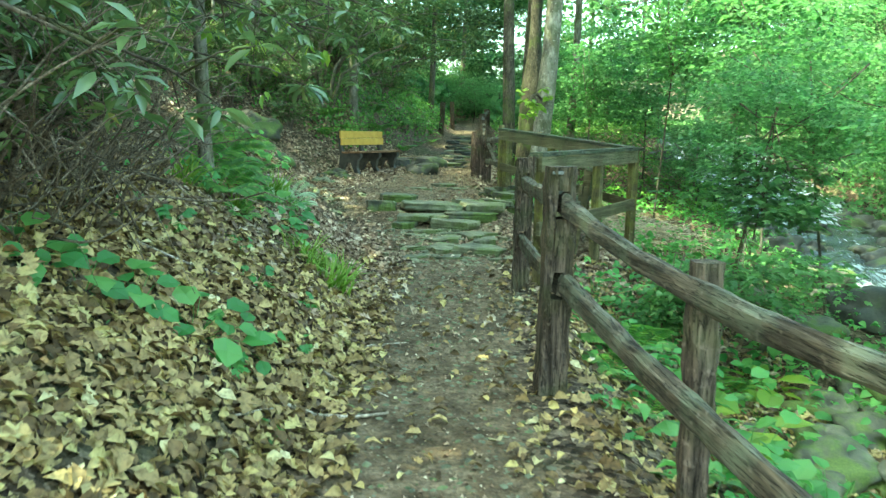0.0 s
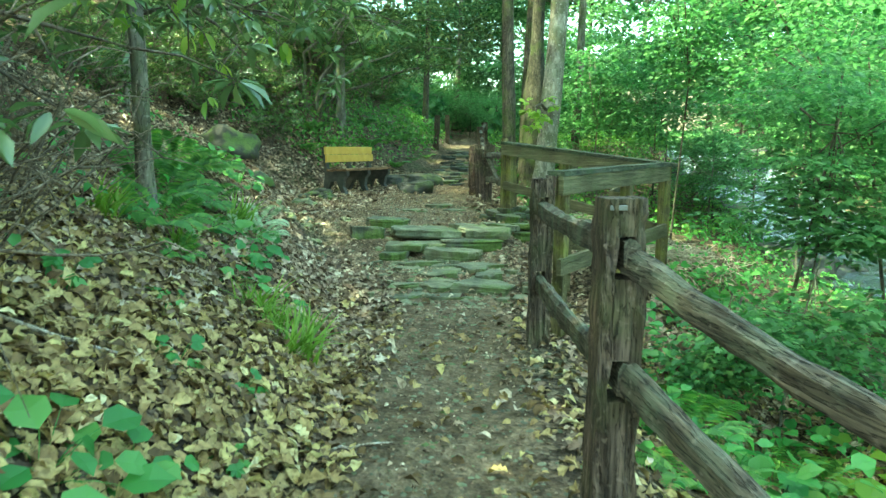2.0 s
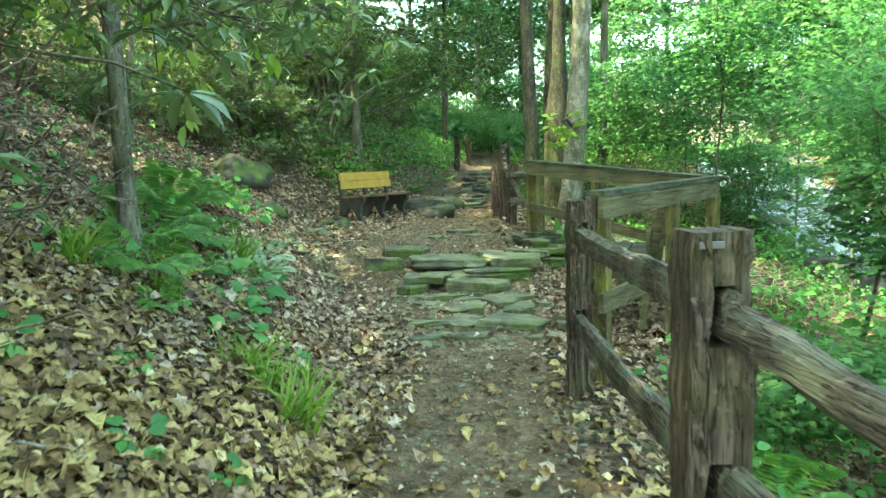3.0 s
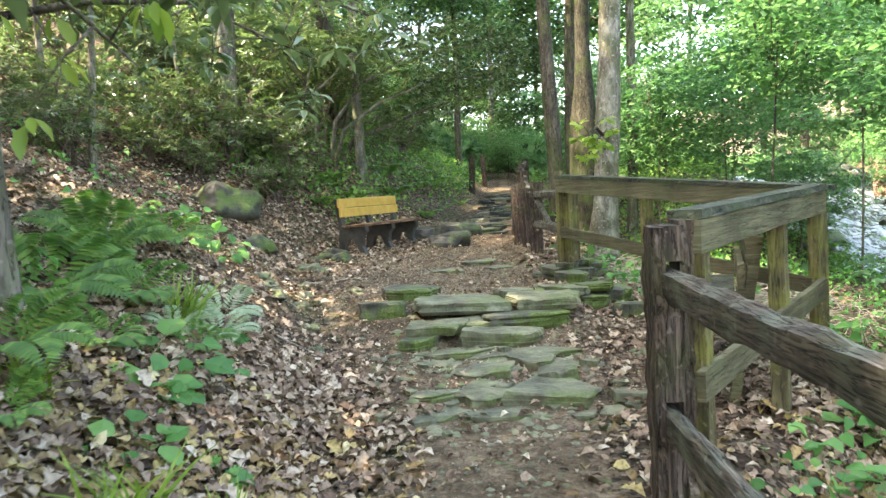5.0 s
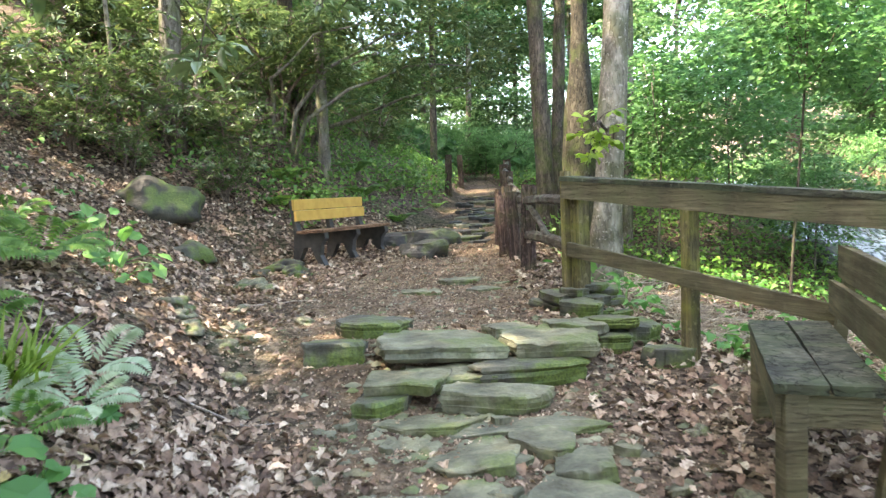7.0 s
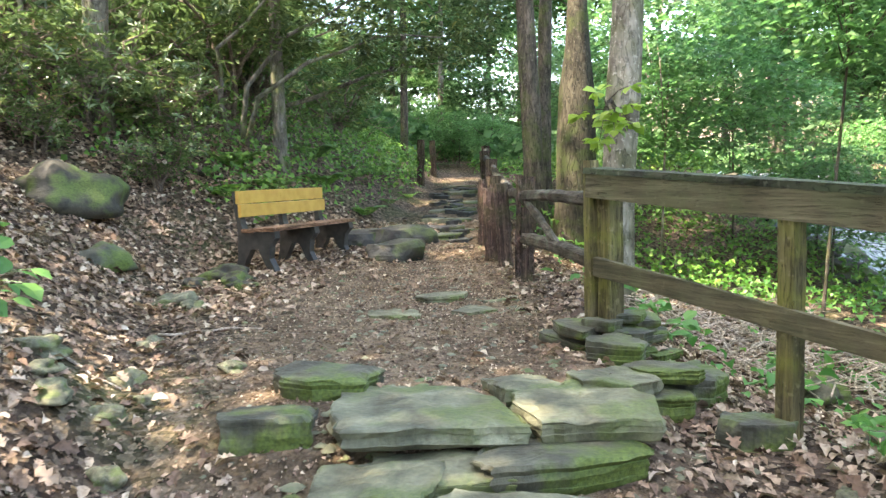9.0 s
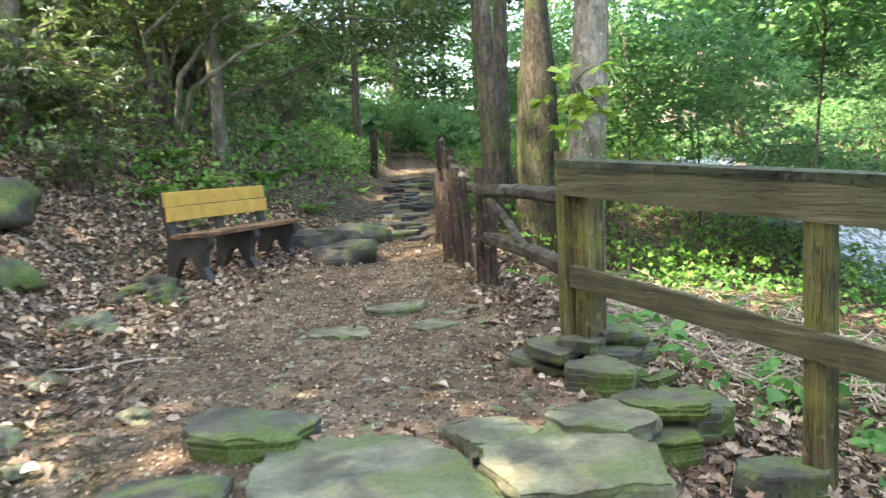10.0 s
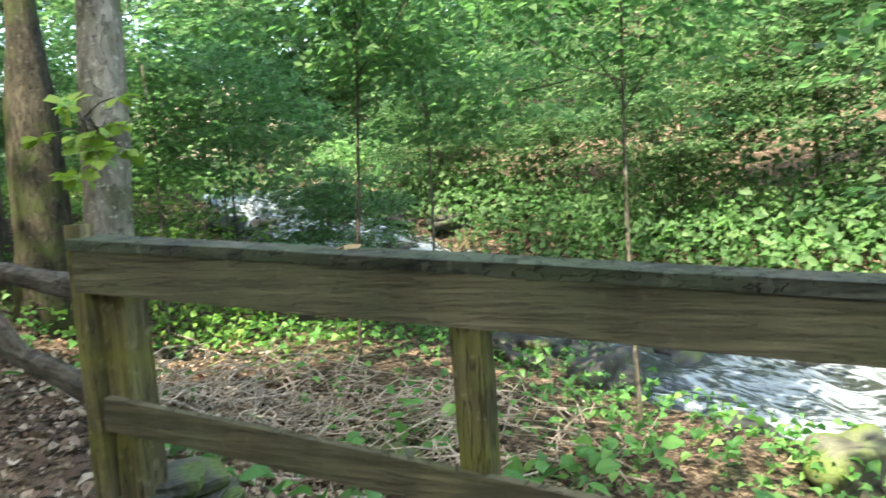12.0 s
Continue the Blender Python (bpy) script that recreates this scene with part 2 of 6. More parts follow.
def path_z(y):
    return lin(y, [(-10, -0.1), (0, 0), (4, 0), (8.3, 0.0), (8.6, 0.045), (9.0, 0.09), (9.15, 0.105), (9.6, 0.135), (10.0, 0.16), (10.3, 0.23), (10.6, 0.34), (11.0, 0.40), (12, 0.42), (16, 0.5), (18, 0.66), (20, 0.85), (24, 1.12), (30, 1.5), (45, 2.6), (90, 7)])


def bank_x(y):
    return lin(y, [(-6, -0.55), (6, -0.55), (8, -0.8), (10, -1.25), (12, -1.9), (14, -2.4), (16, -2.5), (18, -1.3), (20, -0.3), (24, 0.25), (30, 0.62), (60, 1.2), (90, 2)])


def edge_x(y):
    return lin(y, [(-6, 0.8), (6.5, 0.85), (7.5, 1.3), (8.5, 2.0), (9.3, 2.3), (10.3, 1.8), (11.2, 1.4), (11.8, 1.15), (14, 1.2), (18, 1.3), (24, 1.35), (30, 1.4), (90, 3.5)])


def stream_x(y):
    return lin(y, [(-40, 4.0), (0, 6.8), (12, 8.3), (20, 9.2), (26, 9.4), (40, 13), (90, 20)])


def stream_z(y):
    return lin(y, [(-40, -2.2), (0, -1.5), (9, -1.3), (14, -0.92), (15, -0.88), (19, -0.74), (22, -0.1), (25.5, 0.55), (25.9, 1.2), (60, 1.5), (120, 3)])


def wob(x, y, s):
    return np.sin(x * 1.7 * s + 1.3 * np.sin(y * 1.1 * s)) * np.cos(y * 1.9 * s + 0.7 * np.sin(x * 1.5 * s))


def land(x, y):
    x, y = np.asarray(x, float), np.asarray(y, float)
    z = path_z(y)
    # right of the steps the ground stays low until the stacked stones
    low = lin(y, [(8, 0.03), (9.5, 0.1), (10.5, 0.2), (11.2, 0.24), (11.7, 0.45), (12, 0.42)])
    k = np.clip((x - 0.8) / 0.3, 0, 1)
    z = np.where((y > 7.5) & (y < 12), z + (low - z) * k, z)
    left = np.maximum(0, bank_x(y) - x)
    steep = lin(y, [(0, 0.60), (9, 0.56), (16, 0.55), (24, 0.5), (60, 0.4)])
    z = z + steep * np.minimum(left, 9) + 0.42 * np.clip(left - 9, 0, 45) - 0.03 * np.exp(-(left - 0.2) ** 2 / 0.05) * (left > 0)
    right = np.maximum(0, x - edge_x(y))
    sx, sz = stream_x(y), stream_z(y)
    # slope down to the stream bank, then the bed, then the far side
    bank_r = sz + 0.25
    fall = np.maximum(z - 0.55 * right, bank_r + 0.10 * np.clip(sx - 2.2 - x, 0, 6))
    z = np.where(right > 0, np.minimum(z, fall), z)
    d = x - sx
    bed = sz - 0.35
    far_side = sz + 0.25 + 0.30 * np.clip(d - 2.0, 0, 7) + 0.45 * np.clip(d - 9, 0, 45)
    inn = np.clip((2.1 - np.abs(d)) / 0.5, 0, 1)
    z = np.where(d > -2.1, np.where(d > 1.6, far_side, z), z)
    z = z * (1 - inn) + bed * inn
    rough = np.clip((np.maximum(left, right) + 0.05) / 1.0, 0, 1)
    z = z + rough * (0.06 * wob(x, y, 1.0) + 0.03 * wob(x + 3, y + 5, 2.7)) + 0.012 * wob(x, y, 3.1) + 0.3 * np.clip((np.abs(x) - 12) / 20, 0, 1) * wob(x, y, 0.22)
    return z


def ground_z(x, y):
    return float(land(x, y))


def trodden(x, y):
    half = lin(y, [(0, 0.52), (8, 0.62), (9.5, 1.0), (11, 1.3), (15, 1.3), (18, 0.45), (24, 0.24), (30, 0.14), (45, 0.1)])
    mid = path_x(y) + lin(y, [(8, 0), (12, -0.3), (15, -0.3), (18, 0)])
    d = np.abs(x - mid) / half
    return np.clip(1.35 - d, 0, 1) * (y < 45)


# ---- builders ----
def mesh_data(name, verts, faces, material, smooth=False):
    me = bpy.data.meshes.new(name)
    verts = np.asarray(verts, np.float32)
    if isinstance(faces, np.ndarray):
        n, k = faces.shape
        me.vertices.add(len(verts))
        me.vertices.foreach_set("co", verts.ravel())
        me.loops.add(n * k)
        me.loops.foreach_set("vertex_index", faces.astype(np.int32).ravel())
        me.polygons.add(n)
        me.polygons.foreach_set("loop_start", np.arange(0, n * k, k, dtype=np.int32))
        me.update(calc_edges=True)
    else:
        me.from_pydata([tuple(map(float, v)) for v in verts], [], faces)
    if smooth:
        me.polygons.foreach_set("use_smooth", np.ones(len(me.polygons), bool))
    me.materials.append(material)
    return me


def thing(name, at, label, category, group="", kind=""):
    ob = new(name)
    ob.location = at
    ob.empty_display_size = 0.2
    return tagged(ob, label, category, group, kind)


def part(name, data, parent, label=""):
    """A mesh as a part of its thing; data is in the thing's own coordinates."""
    ob = new(name, data)
    ob.parent = parent
    return tagged(ob, label)


def loft(rings, closed=True):
    """Vertices and faces of a skin over rings of equal length, with ends capped."""
    n = len(rings[0])
    verts = [p for r in rings for p in r]
    faces = []
    for i in range(len(rings) - 1):
        for j in range(n):
            a, b = i * n + j, i * n + (j + 1) % n
            faces.append((a, b, b + n, a + n))
    if closed:
        faces.append(tuple(range(n - 1, -1, -1)))
        faces.append(tuple(range((len(rings) - 1) * n, len(rings) * n)))
    return verts, faces


def frame_of(d):
    d = Vector(d).normalized()
    side = d.cross(Vector((0, 0, 1)))
    if side.length < 0.15:
        side = d.cross(Vector((0, 1, 0)))
    side.normalize()
    return d, side, side.cross(d)


def timber(p, q, w, h, rng, rough=0.004, cuts=8, bow=0.0, worn=0.18, ends=0.0):
    """A sawn or split length of timber from p to q: w across, h deep, with worn edges and a slight bow."""
    p, q = Vector(p), Vector(q)
    d, side, up = frame_of(q - p)
    prof = []
    c = worn * min(w, h)
    for sx, sy in ((1, -1), (1, 1), (-1, 1), (-1, -1)):
        ex, ey = sx * w / 2, sy * h / 2
        two = [(ex, ey - sy * c), (ex - sx * c, ey)]
        if sx * sy < 0:
            two = [(ex - sx * c, ey), (ex, ey - sy * c)]
        prof += two
    rings = []
    drift = [rng.uniform(-1, 1) for _ in prof]
    for i in range(cuts + 1):
        t = i / cuts
        mid = p.lerp(q, t) + up * bow * math.sin(math.pi * t)
        s = 1.0
        if ends and (i == 0 or i == cuts):
            s = 1 - ends
        ring = []
        for k, (a, b) in enumerate(prof):
            drift[k] = 0.6 * drift[k] + 0.6 * rng.uniform(-1, 1)
            j = 1 + drift[k] * rough / max(0.01, min(w, h) / 2)
            ring.append(mid + side * a * s * j + up * b * s * j)
        rings.append(ring)
    return loft(rings)


def limb(points, radii, sides, rng, rough=0.06):
    """A tapered limb through the points."""
    rings = []
    n = len(points)
    prev = None
    for i, (p, r) in enumerate(zip(points, radii)):
        a, b = points[max(0, i - 1)], points[min(n - 1, i + 1)]
        d = (Vector(b) - Vector(a)).normalized()
        if prev is None:
            _, s, _ = frame_of(d)
        else:
            s = (prev - d * prev.dot(d)).normalized()
        prev = s
        u = d.cross(s)
        rings.append([Vector(p) + (s * math.cos(k * math.tau / sides) + u * math.sin(k * math.tau / sides)) * r * (1 + rng.uniform(-rough, rough)) for k in range(sides)])
    return loft(rings)


def joined(pieces):
    verts, faces = [], []
    for v, f in pieces:
        o = len(verts)
        verts += v
        faces += [tuple(i + o for i in g) for g in f]
    return verts, faces


def slab(rng, w, d, h, sides=8, rough=0.22, chips=2):
    """An irregular split flagstone, w by d, h thick, standing on z = 0, with layered broken edges."""
    turn = rng.uniform(0, math.tau)
    ang = sorted((k + rng.uniform(-0.36, 0.36)) * math.tau / sides for k in range(sides))
    corner = []
    for a in ang:
        c, s = math.cos(a), math.sin(a)
        r = 1 / max(abs(c), abs(s)) ** 0.8 * (1 + rng.uniform(-rough, rough * 0.3))
        corner.append((c * r * w / 2, s * r * d / 2))
    out = []
    for (x0, y0), (x1, y1) in zip(corner, corner[1:] + corner[:1]):
        out.append((x0, y0))
        for t in (0.2, 0.4, 0.6, 0.8):
            j = 1 + rng.uniform(-0.05, 0.03)
            out.append(((x0 + (x1 - x0) * t) * j, (y0 + (y1 - y0) * t) * j))
    tip, tilt = rng.uniform(-0.12, 0.12), rng.uniform(-0.12, 0.12)
    rings = []
    ledge, at = [(-0.1, 0.86), (0.06, 0.93)], 0.06
    while at < 0.80:
        at += rng.uniform(0.16, 0.34)
        k = rng.uniform(0.955, 1.0)
        ledge += [(min(at, 0.86), k), (min(at + 0.03, 0.88), k - rng.uniform(-0.02, 0.035))]
    levels = ledge + [(0.95, 0.985), (1.0, 0.965), (1.0, 0.80), (1.0, 0.52), (1.0, 0.2)]
    wave = rng.uniform(0, 60)
    for n, (z, k) in enumerate(levels):
        ring = []
        for i, (x, y) in enumerate(out):
            j = k * (1 + 0.075 * noise.noise((x * 7 + wave, y * 7, z * h * 22)) * (k > 0.7) + 0.03 * noise.noise((x * 23, y * 23 + wave, z * h * 40)) * (k > 0.7))
            px, py = x * j, y * j
            up = h * z + (z > 0.3) * (tip * px / w + tilt * py / d) * h
            if z > 0.9:
                up += 0.016 * noise.noise((px * 4 + wave, py * 4, 0)) + 0.006 * noise.noise((px * 15, py * 15 + wave, 0))
                if k > 0.9 and noise.noise((px * 6 + wave, py * 6, 3)) > 0.22:
                    up -= 0.16 * h
            ring.append(Vector((px, py, up)))
        rings.append(ring)
    return loft(rings)


def lump(rng, rx, ry, rz, seed=0.0, rough=0.32, cuts=4):
    """A boulder: a ball pushed about by noise and flattened below."""
    bm = bmesh.new()
    bmesh.ops.create_icosphere(bm, subdivisions=cuts, radius=1.0)
    for v in bm.verts:
        n = noise.noise(v.co * 1.3 + Vector((seed, 0, 0))) * rough * 1.6 - abs(noise.noise(v.co * 1.5 + Vector((0, seed, 0)))) * rough * 0.35 + noise.noise(v.co * 6.0 + Vector((0, seed, seed))) * rough * 0.25
        c = v.co * (1 + n)
        c.z = max(c.z, -0.45)
        v.co = Vector((c.x * rx, c.y * ry, c.z * rz))
    verts = [v.co.copy() for v in bm.verts]
    bm.verts.index_update()
    faces = [tuple(v.index for v in f.verts) for f in bm.faces]
    bm.free()
    return verts, faces


def leaf_cloud(pos, along, up, size, width=0.45, cup=0.12, droop=0.1, shape="simple"):
    """Vertices and faces of many small leaves: pos, along and up are (n, 3), size is (n,)."""
    along = along / np.linalg.norm(along, axis=1, keepdims=True)
    side = np.cross(along, up)
    side /= np.maximum(1e-6, np.linalg.norm(side, axis=1, keepdims=True))
    nrm = np.cross(side, along)
    if shape == "simple":
        t = np.array([(0, 0, 0), (0.5, 0.42, 1), (0, 1, -1), (-0.5, 0.42, 1)])
        f = np.array([(0, 1, 2), (0, 2, 3)])
    elif shape == "oval":
        t = np.array([(0, 0, 0), (0.42, 0.25, 0.8), (0.46, 0.62, 0.8), (0, 1, -1), (-0.46, 0.62, 0.8), (-0.42, 0.25, 0.8), (0, 0.5, 0)])
        f = np.array([(0, 1, 6), (1, 2, 6), (2, 3, 6), (3, 4, 6), (4, 5, 6), (5, 0, 6)])
    elif shape == "oak":
        t = np.array([(0, 0, 0), (0.14, 0.10, 0.3), (0.34, 0.24, 0.9), (0.20, 0.34, 0.4), (0.46, 0.50, 1.0), (0.24, 0.58, 0.3), (0.36, 0.78, 0.7), (0.10, 0.92, -0.5), (-0.04, 1.0, -1), (-0.32, 0.80, 0.9), (-0.20, 0.62, 0.3), (-0.44, 0.46, 0.8), (-0.18, 0.36, 0.4), (-0.30, 0.20, 0.7), (0, 0.5, 0)])
        f = np.array([(k, (k + 1) % 14, 14) for k in range(14)])
    else:
        t = np.array([(0, 0, 0), (0.34, -0.02, 0.6), (0.62, 0.28, 0.4), (0.36, 0.42, 0.9), (0.5, 0.78, 0.2), (0.2, 0.72, 0.5), (0, 1.05, -1), (-0.2, 0.72, 0.5), (-0.5, 0.78, 0.2), (-0.36, 0.42, 0.9), (-0.62, 0.28, 0.4), (-0.34, -0.02, 0.6), (0, 0.4, 0)])
        f = np.array([(k, (k + 1) % 12, 12) for k in range(12)])
    w = np.where(t[:, 2] > 0, cup * t[:, 2], droop * t[:, 2])
    s = size[:, None, None]
    v = pos[:, None, :] + s * (side[:, None, :] * (t[None, :, 0, None] * width * 2) + along[:, None, :] * t[None, :, 1, None] + nrm[:, None, :] * w[None, :, None])
    n, k = len(pos), len(t)
    return v.reshape(-1, 3), (f[None] + (np.arange(n) * k)[:, None, None]).reshape(-1, 3)


def random_dirs(rs, n, flat=0.35):
    a = rs.uniform(0, math.tau, n)
    return np.stack([np.cos(a), np.sin(a), rs.normal(0, flat, n)], 1)


def random_ups(rs, n, tilt=0.4):
    v = rs.normal(0, tilt, (n, 3))
    v[:, 2] += 1
    return v


def place(name, at, turn, data, label, category, group="", kind="", scale=1.0, tilt=(0, 0)):
    """One plain mesh as a thing of its own."""
    ob = new(name, data)
    ob.matrix_world = pose(*at, tilt[0], tilt[1], turn) @ Matrix.Scale(scale, 4)
    return tagged(ob, label, category, group, kind)


# ---- ground ----
def axis_steps(parts):
    out = []
    for a, b, s in parts:
        out += list(np.arange(a, b, s))
    return np.array(out + [parts[-1][1]])


gx = axis_steps([(-400, -60, 34), (-60, -14, 2.3), (-14, -4, 0.4), (-4, 3.2, 0.075), (3.2, 12, 0.3), (12, 60, 2.4), (60, 400, 34)])
gy = axis_steps([(-400, -40, 36), (-40, -6, 2.0), (-6, 0, 0.4), (0, 13, 0.085), (13, 24, 0.22), (24, 40, 0.6), (40, 90, 2.5), (90, 400, 31)])
GX, GY = np.meshgrid(gx, gy)
gv = np.stack([GX, GY, land(GX, GY)], -1).reshape(-1, 3)
ii = np.arange(len(gx) * len(gy)).reshape(len(gy), len(gx))
gf = np.stack([ii[:-1, :-1], ii[:-1, 1:], ii[1:, 1:], ii[1:, :-1]], -1).reshape(-1, 4)
gm = mesh_data("ground", gv, gf, FLOOR, True)
gm.attributes.new("trodden", "FLOAT", "POINT").data.foreach_set("value", trodden(gv[:, 0], gv[:, 1]).astype(np.float32))
ground = tagged(new("ground", gm), "forest floor of soil, leaf litter and a trodden dirt trail", "ground", kind="structure")


# ---- fences ----
def fence_post(rng, w, h, slots=(), worn=0.2):
    """A weathered square post with open mortises: split into four corner staves and blocks between the slots."""
    pieces = []
    if not slots:
        pieces.append(timber((0, 0, -0.3), (0, 0, h), w, w, rng, 0.010, 30, 0, worn))
        return joined(pieces)
    cheek = w * 0.30
    for s in (-1, 1):
        pieces.append(timber((s * (w - cheek) / 2, 0, -0.3), (s * (w - cheek) / 2, 0, h + rng.uniform(-0.012, 0.012)), cheek, w, rng, 0.009, 30, 0, worn))
    edges = [-0.3] + [e for z, sh in slots for e in (z - sh / 2, z + sh / 2)] + [h - 0.006]
    for a, b in zip(edges[::2], edges[1::2]):
        pieces.append(timber((0, 0, a), (0, 0, b), w - 2 * cheek + 0.012, w * 0.97, rng, 0.005, 4, 0, 0.08))
    return joined(pieces)


def lay_rail(a, b, w, h, rng, bow, parent, cuts=18):
    """A split rail, shaped along its own length and then laid from a to b."""
    d = b - a
    v, f = timber((0, 0, 0), (0, d.length, 0), w, h, rng, 0.008, cuts * 2, bow, 0.3)
    ob = part("rail", mesh_data("rail", v, f, RAIL_WOOD), parent)
    ob.matrix_local = Matrix.Translation(a) @ d.to_track_quat("Y", "Z").to_matrix().to_4x4()
    return ob


rng = random.Random(3)
trail_fence = thing("split_rail_fence", (0.66, 4.1, 0.0), "weathered grey split-rail fence beside the dirt trail", "fence")


def rel(p, o=(0.66, 4.1, 0.0)):
    return Vector(p) - Vector(o)


POSTS = [("post", (0.635, 4.1, 0.0), 0.155, 1.27, [(0.62, 0.15), (1.06, 0.15)], 4), ("post", (0.735, 6.8, 0.14), 0.145, 1.08, [(0.34, 0.16), (0.87, 0.15)], 2), ("post", (1.03, 2.86, -0.2), 0.115, 1.17, [], 8)]
for nm, at, w, h, slots, turn in POSTS:
    v, f = fence_post(rng, w, h, slots)
    ob = part(nm, mesh_data("post", v, f, POST_WOOD), trail_fence)
    ob.matrix_local = pose(*rel(at), rng.uniform(-0.6, 0.6), rng.uniform(-0.6, 0.6), turn)
tag_mat = nodes_of("dull_metal", 0.45)
tag_mat[2].inputs["Metallic"].default_value = 0.8
tag_mat[1].links.new(ramp_node(tag_mat[1], noise_node(tag_mat[1], 40.0), [(0.3, (0.10, 0.10, 0.095)), (0.7, (0.2, 0.2, 0.19))]), tag_mat[2].inputs["Base Color"])
v, f = timber(rel((0.585, 4.016, 1.235)), rel((0.645, 4.02, 1.235)), 0.006, 0.018, rng, 0.0, 2, 0, 0.3)
part("metal_tag", mesh_data("metal_tag", v, f, tag_mat[0]), trail_fence, "small dull metal tag")
RAILS = [((0.735, 6.86, 1.0), (0.67, 4.02, 1.07), 0.06, 0.115, -0.02), ((0.735, 6.86, 0.47), (0.67, 4.02, 0.62), 0.06, 0.12, -0.03),
         ((0.66, 4.16, 1.06), (1.30, 0.9, 0.93), 0.07, 0.098, -0.13), ((0.66, 4.16, 0.64), (1.22, 0.9, 0.33), 0.075, 0.115, -0.04)]
for a, b, w, h, bow in RAILS:
    lay_rail(rel(a), rel(b), w, h, rng, bow, trail_fence)

# ---- platform railing ----
A0, A1, B1 = Vector((0.92, 11.84, 0)), Vector((2.27, 9.02, 0)), Vector((0.86, 6.98, 0))
railing = thing("platform_railing", (A1.x, A1.y, 0.3), "mossy treated-lumber railing with a flat cap board", "railing")


def rr(p):
    return Vector(p) - Vector((A1.x, A1.y, 0.3))


def along_a(t, z, off=0.0):
    d = (A1 - A0).normalized()
    n = Vector((d.y, -d.x, 0))
    p = A0.lerp(A1, t) + n * off
    return (p.x, p.y, z)


def along_b(t, z, off=0.0):
    d = (B1 - A1).normalized()
    n = Vector((d.y, -d.x, 0))
    p = A1.lerp(B1, t) + n * off
    return (p.x, p.y, z)


def top_a(t):
    return 1.47 - 0.20 * t


def add_timber(name, a, b, w, h, mat, worn=0.06, rough=0.002, parent=railing, org=rr, label=""):
    v, f = timber(org(a), org(b), w, h, rng, rough, 10, 0, worn)
    return part(name, mesh_data(name, v, f, mat), parent, label)


add_timber("cap_board", along_a(-0.005, top_a(0), 0), along_a(1.03, top_a(1.03), 0), 0.14, 0.036, CAP_WOOD, label="green-grey cap board")
add_timber("fascia", along_a(0.0, top_a(0) - 0.088, 0.045), along_a(1.0, top_a(1) - 0.088, 0.045), 0.036, 0.140, DECK_WOOD)
add_timber("lower_rail", along_a(0.02, 0.90, 0.045), along_a(1.0, 0.62, 0.045), 0.036, 0.108, DECK_WOOD)
add_timber("cap_board", along_b(0.0, 1.27), along_b(1.0, 1.24), 0.14, 0.036, CAP_WOOD, label="green-grey cap board")
add_timber("fascia", along_b(0.02, 1.18, -0.045), along_b(1.0, 1.15, -0.045), 0.036, 0.135, DECK_WOOD)
add_timber("lower_rail", along_b(0.02, 0.62, -0.045), along_b(1.0, 0.55, -0.045), 0.036, 0.125, DECK_WOOD)
def railing_post(p, top, w, run):
    """A square post set square with the run of rail that it carries."""
    v, f = timber((0, 0, 0), (0, 0, top - p[2]), w, w, rng, 0.003, 14, 0, 0.06)
    ob = part("post", mesh_data("post", v, f, DECK_POST), railing)
    ob.matrix_local = Matrix.Translation(rr(p)) @ Matrix.Rotation(math.atan2(run.y, run.x), 4, "Z")


for p, top, w in ((along_a(-0.008, 0.2), 1.53, 0.07), (along_a(0.024, 0.2, -0.06), 1.42, 0.115), (along_a(0.44, 0.0), 1.24, 0.089), (along_a(1.0, -0.2), 1.25, 0.089)):
    railing_post(p, top, w, A1 - A0)
for p, top, w in ((along_b(0.42, -0.2), 1.22, 0.089), (along_b(0.95, -0.2), 1.2, 0.089)):
    railing_post(p, top, w, B1 - A1)

# ---- stone steps ----
stone_rng = random.Random(11)


def lay_stone(x, y, z, w, d, h, turn, name="step_stone", mat=STONE, label="flat grey-green flagstone of the trail steps, edges mossy", cat="stone", group="stones of the steps", tilt=(0, 0), sides=8, rough=0.22):
    v, f = slab(stone_rng, w, d, h, sides, rough)
    tilt = (tilt[0] + stone_rng.uniform(-2.5, 2.5), tilt[1] + stone_rng.uniform(-2.5, 2.5))
    return place(name, (x, y, z - h), turn + stone_rng.uniform(-14, 14), mesh_data(name, v, f, mat), label, cat, group, tilt=tilt)


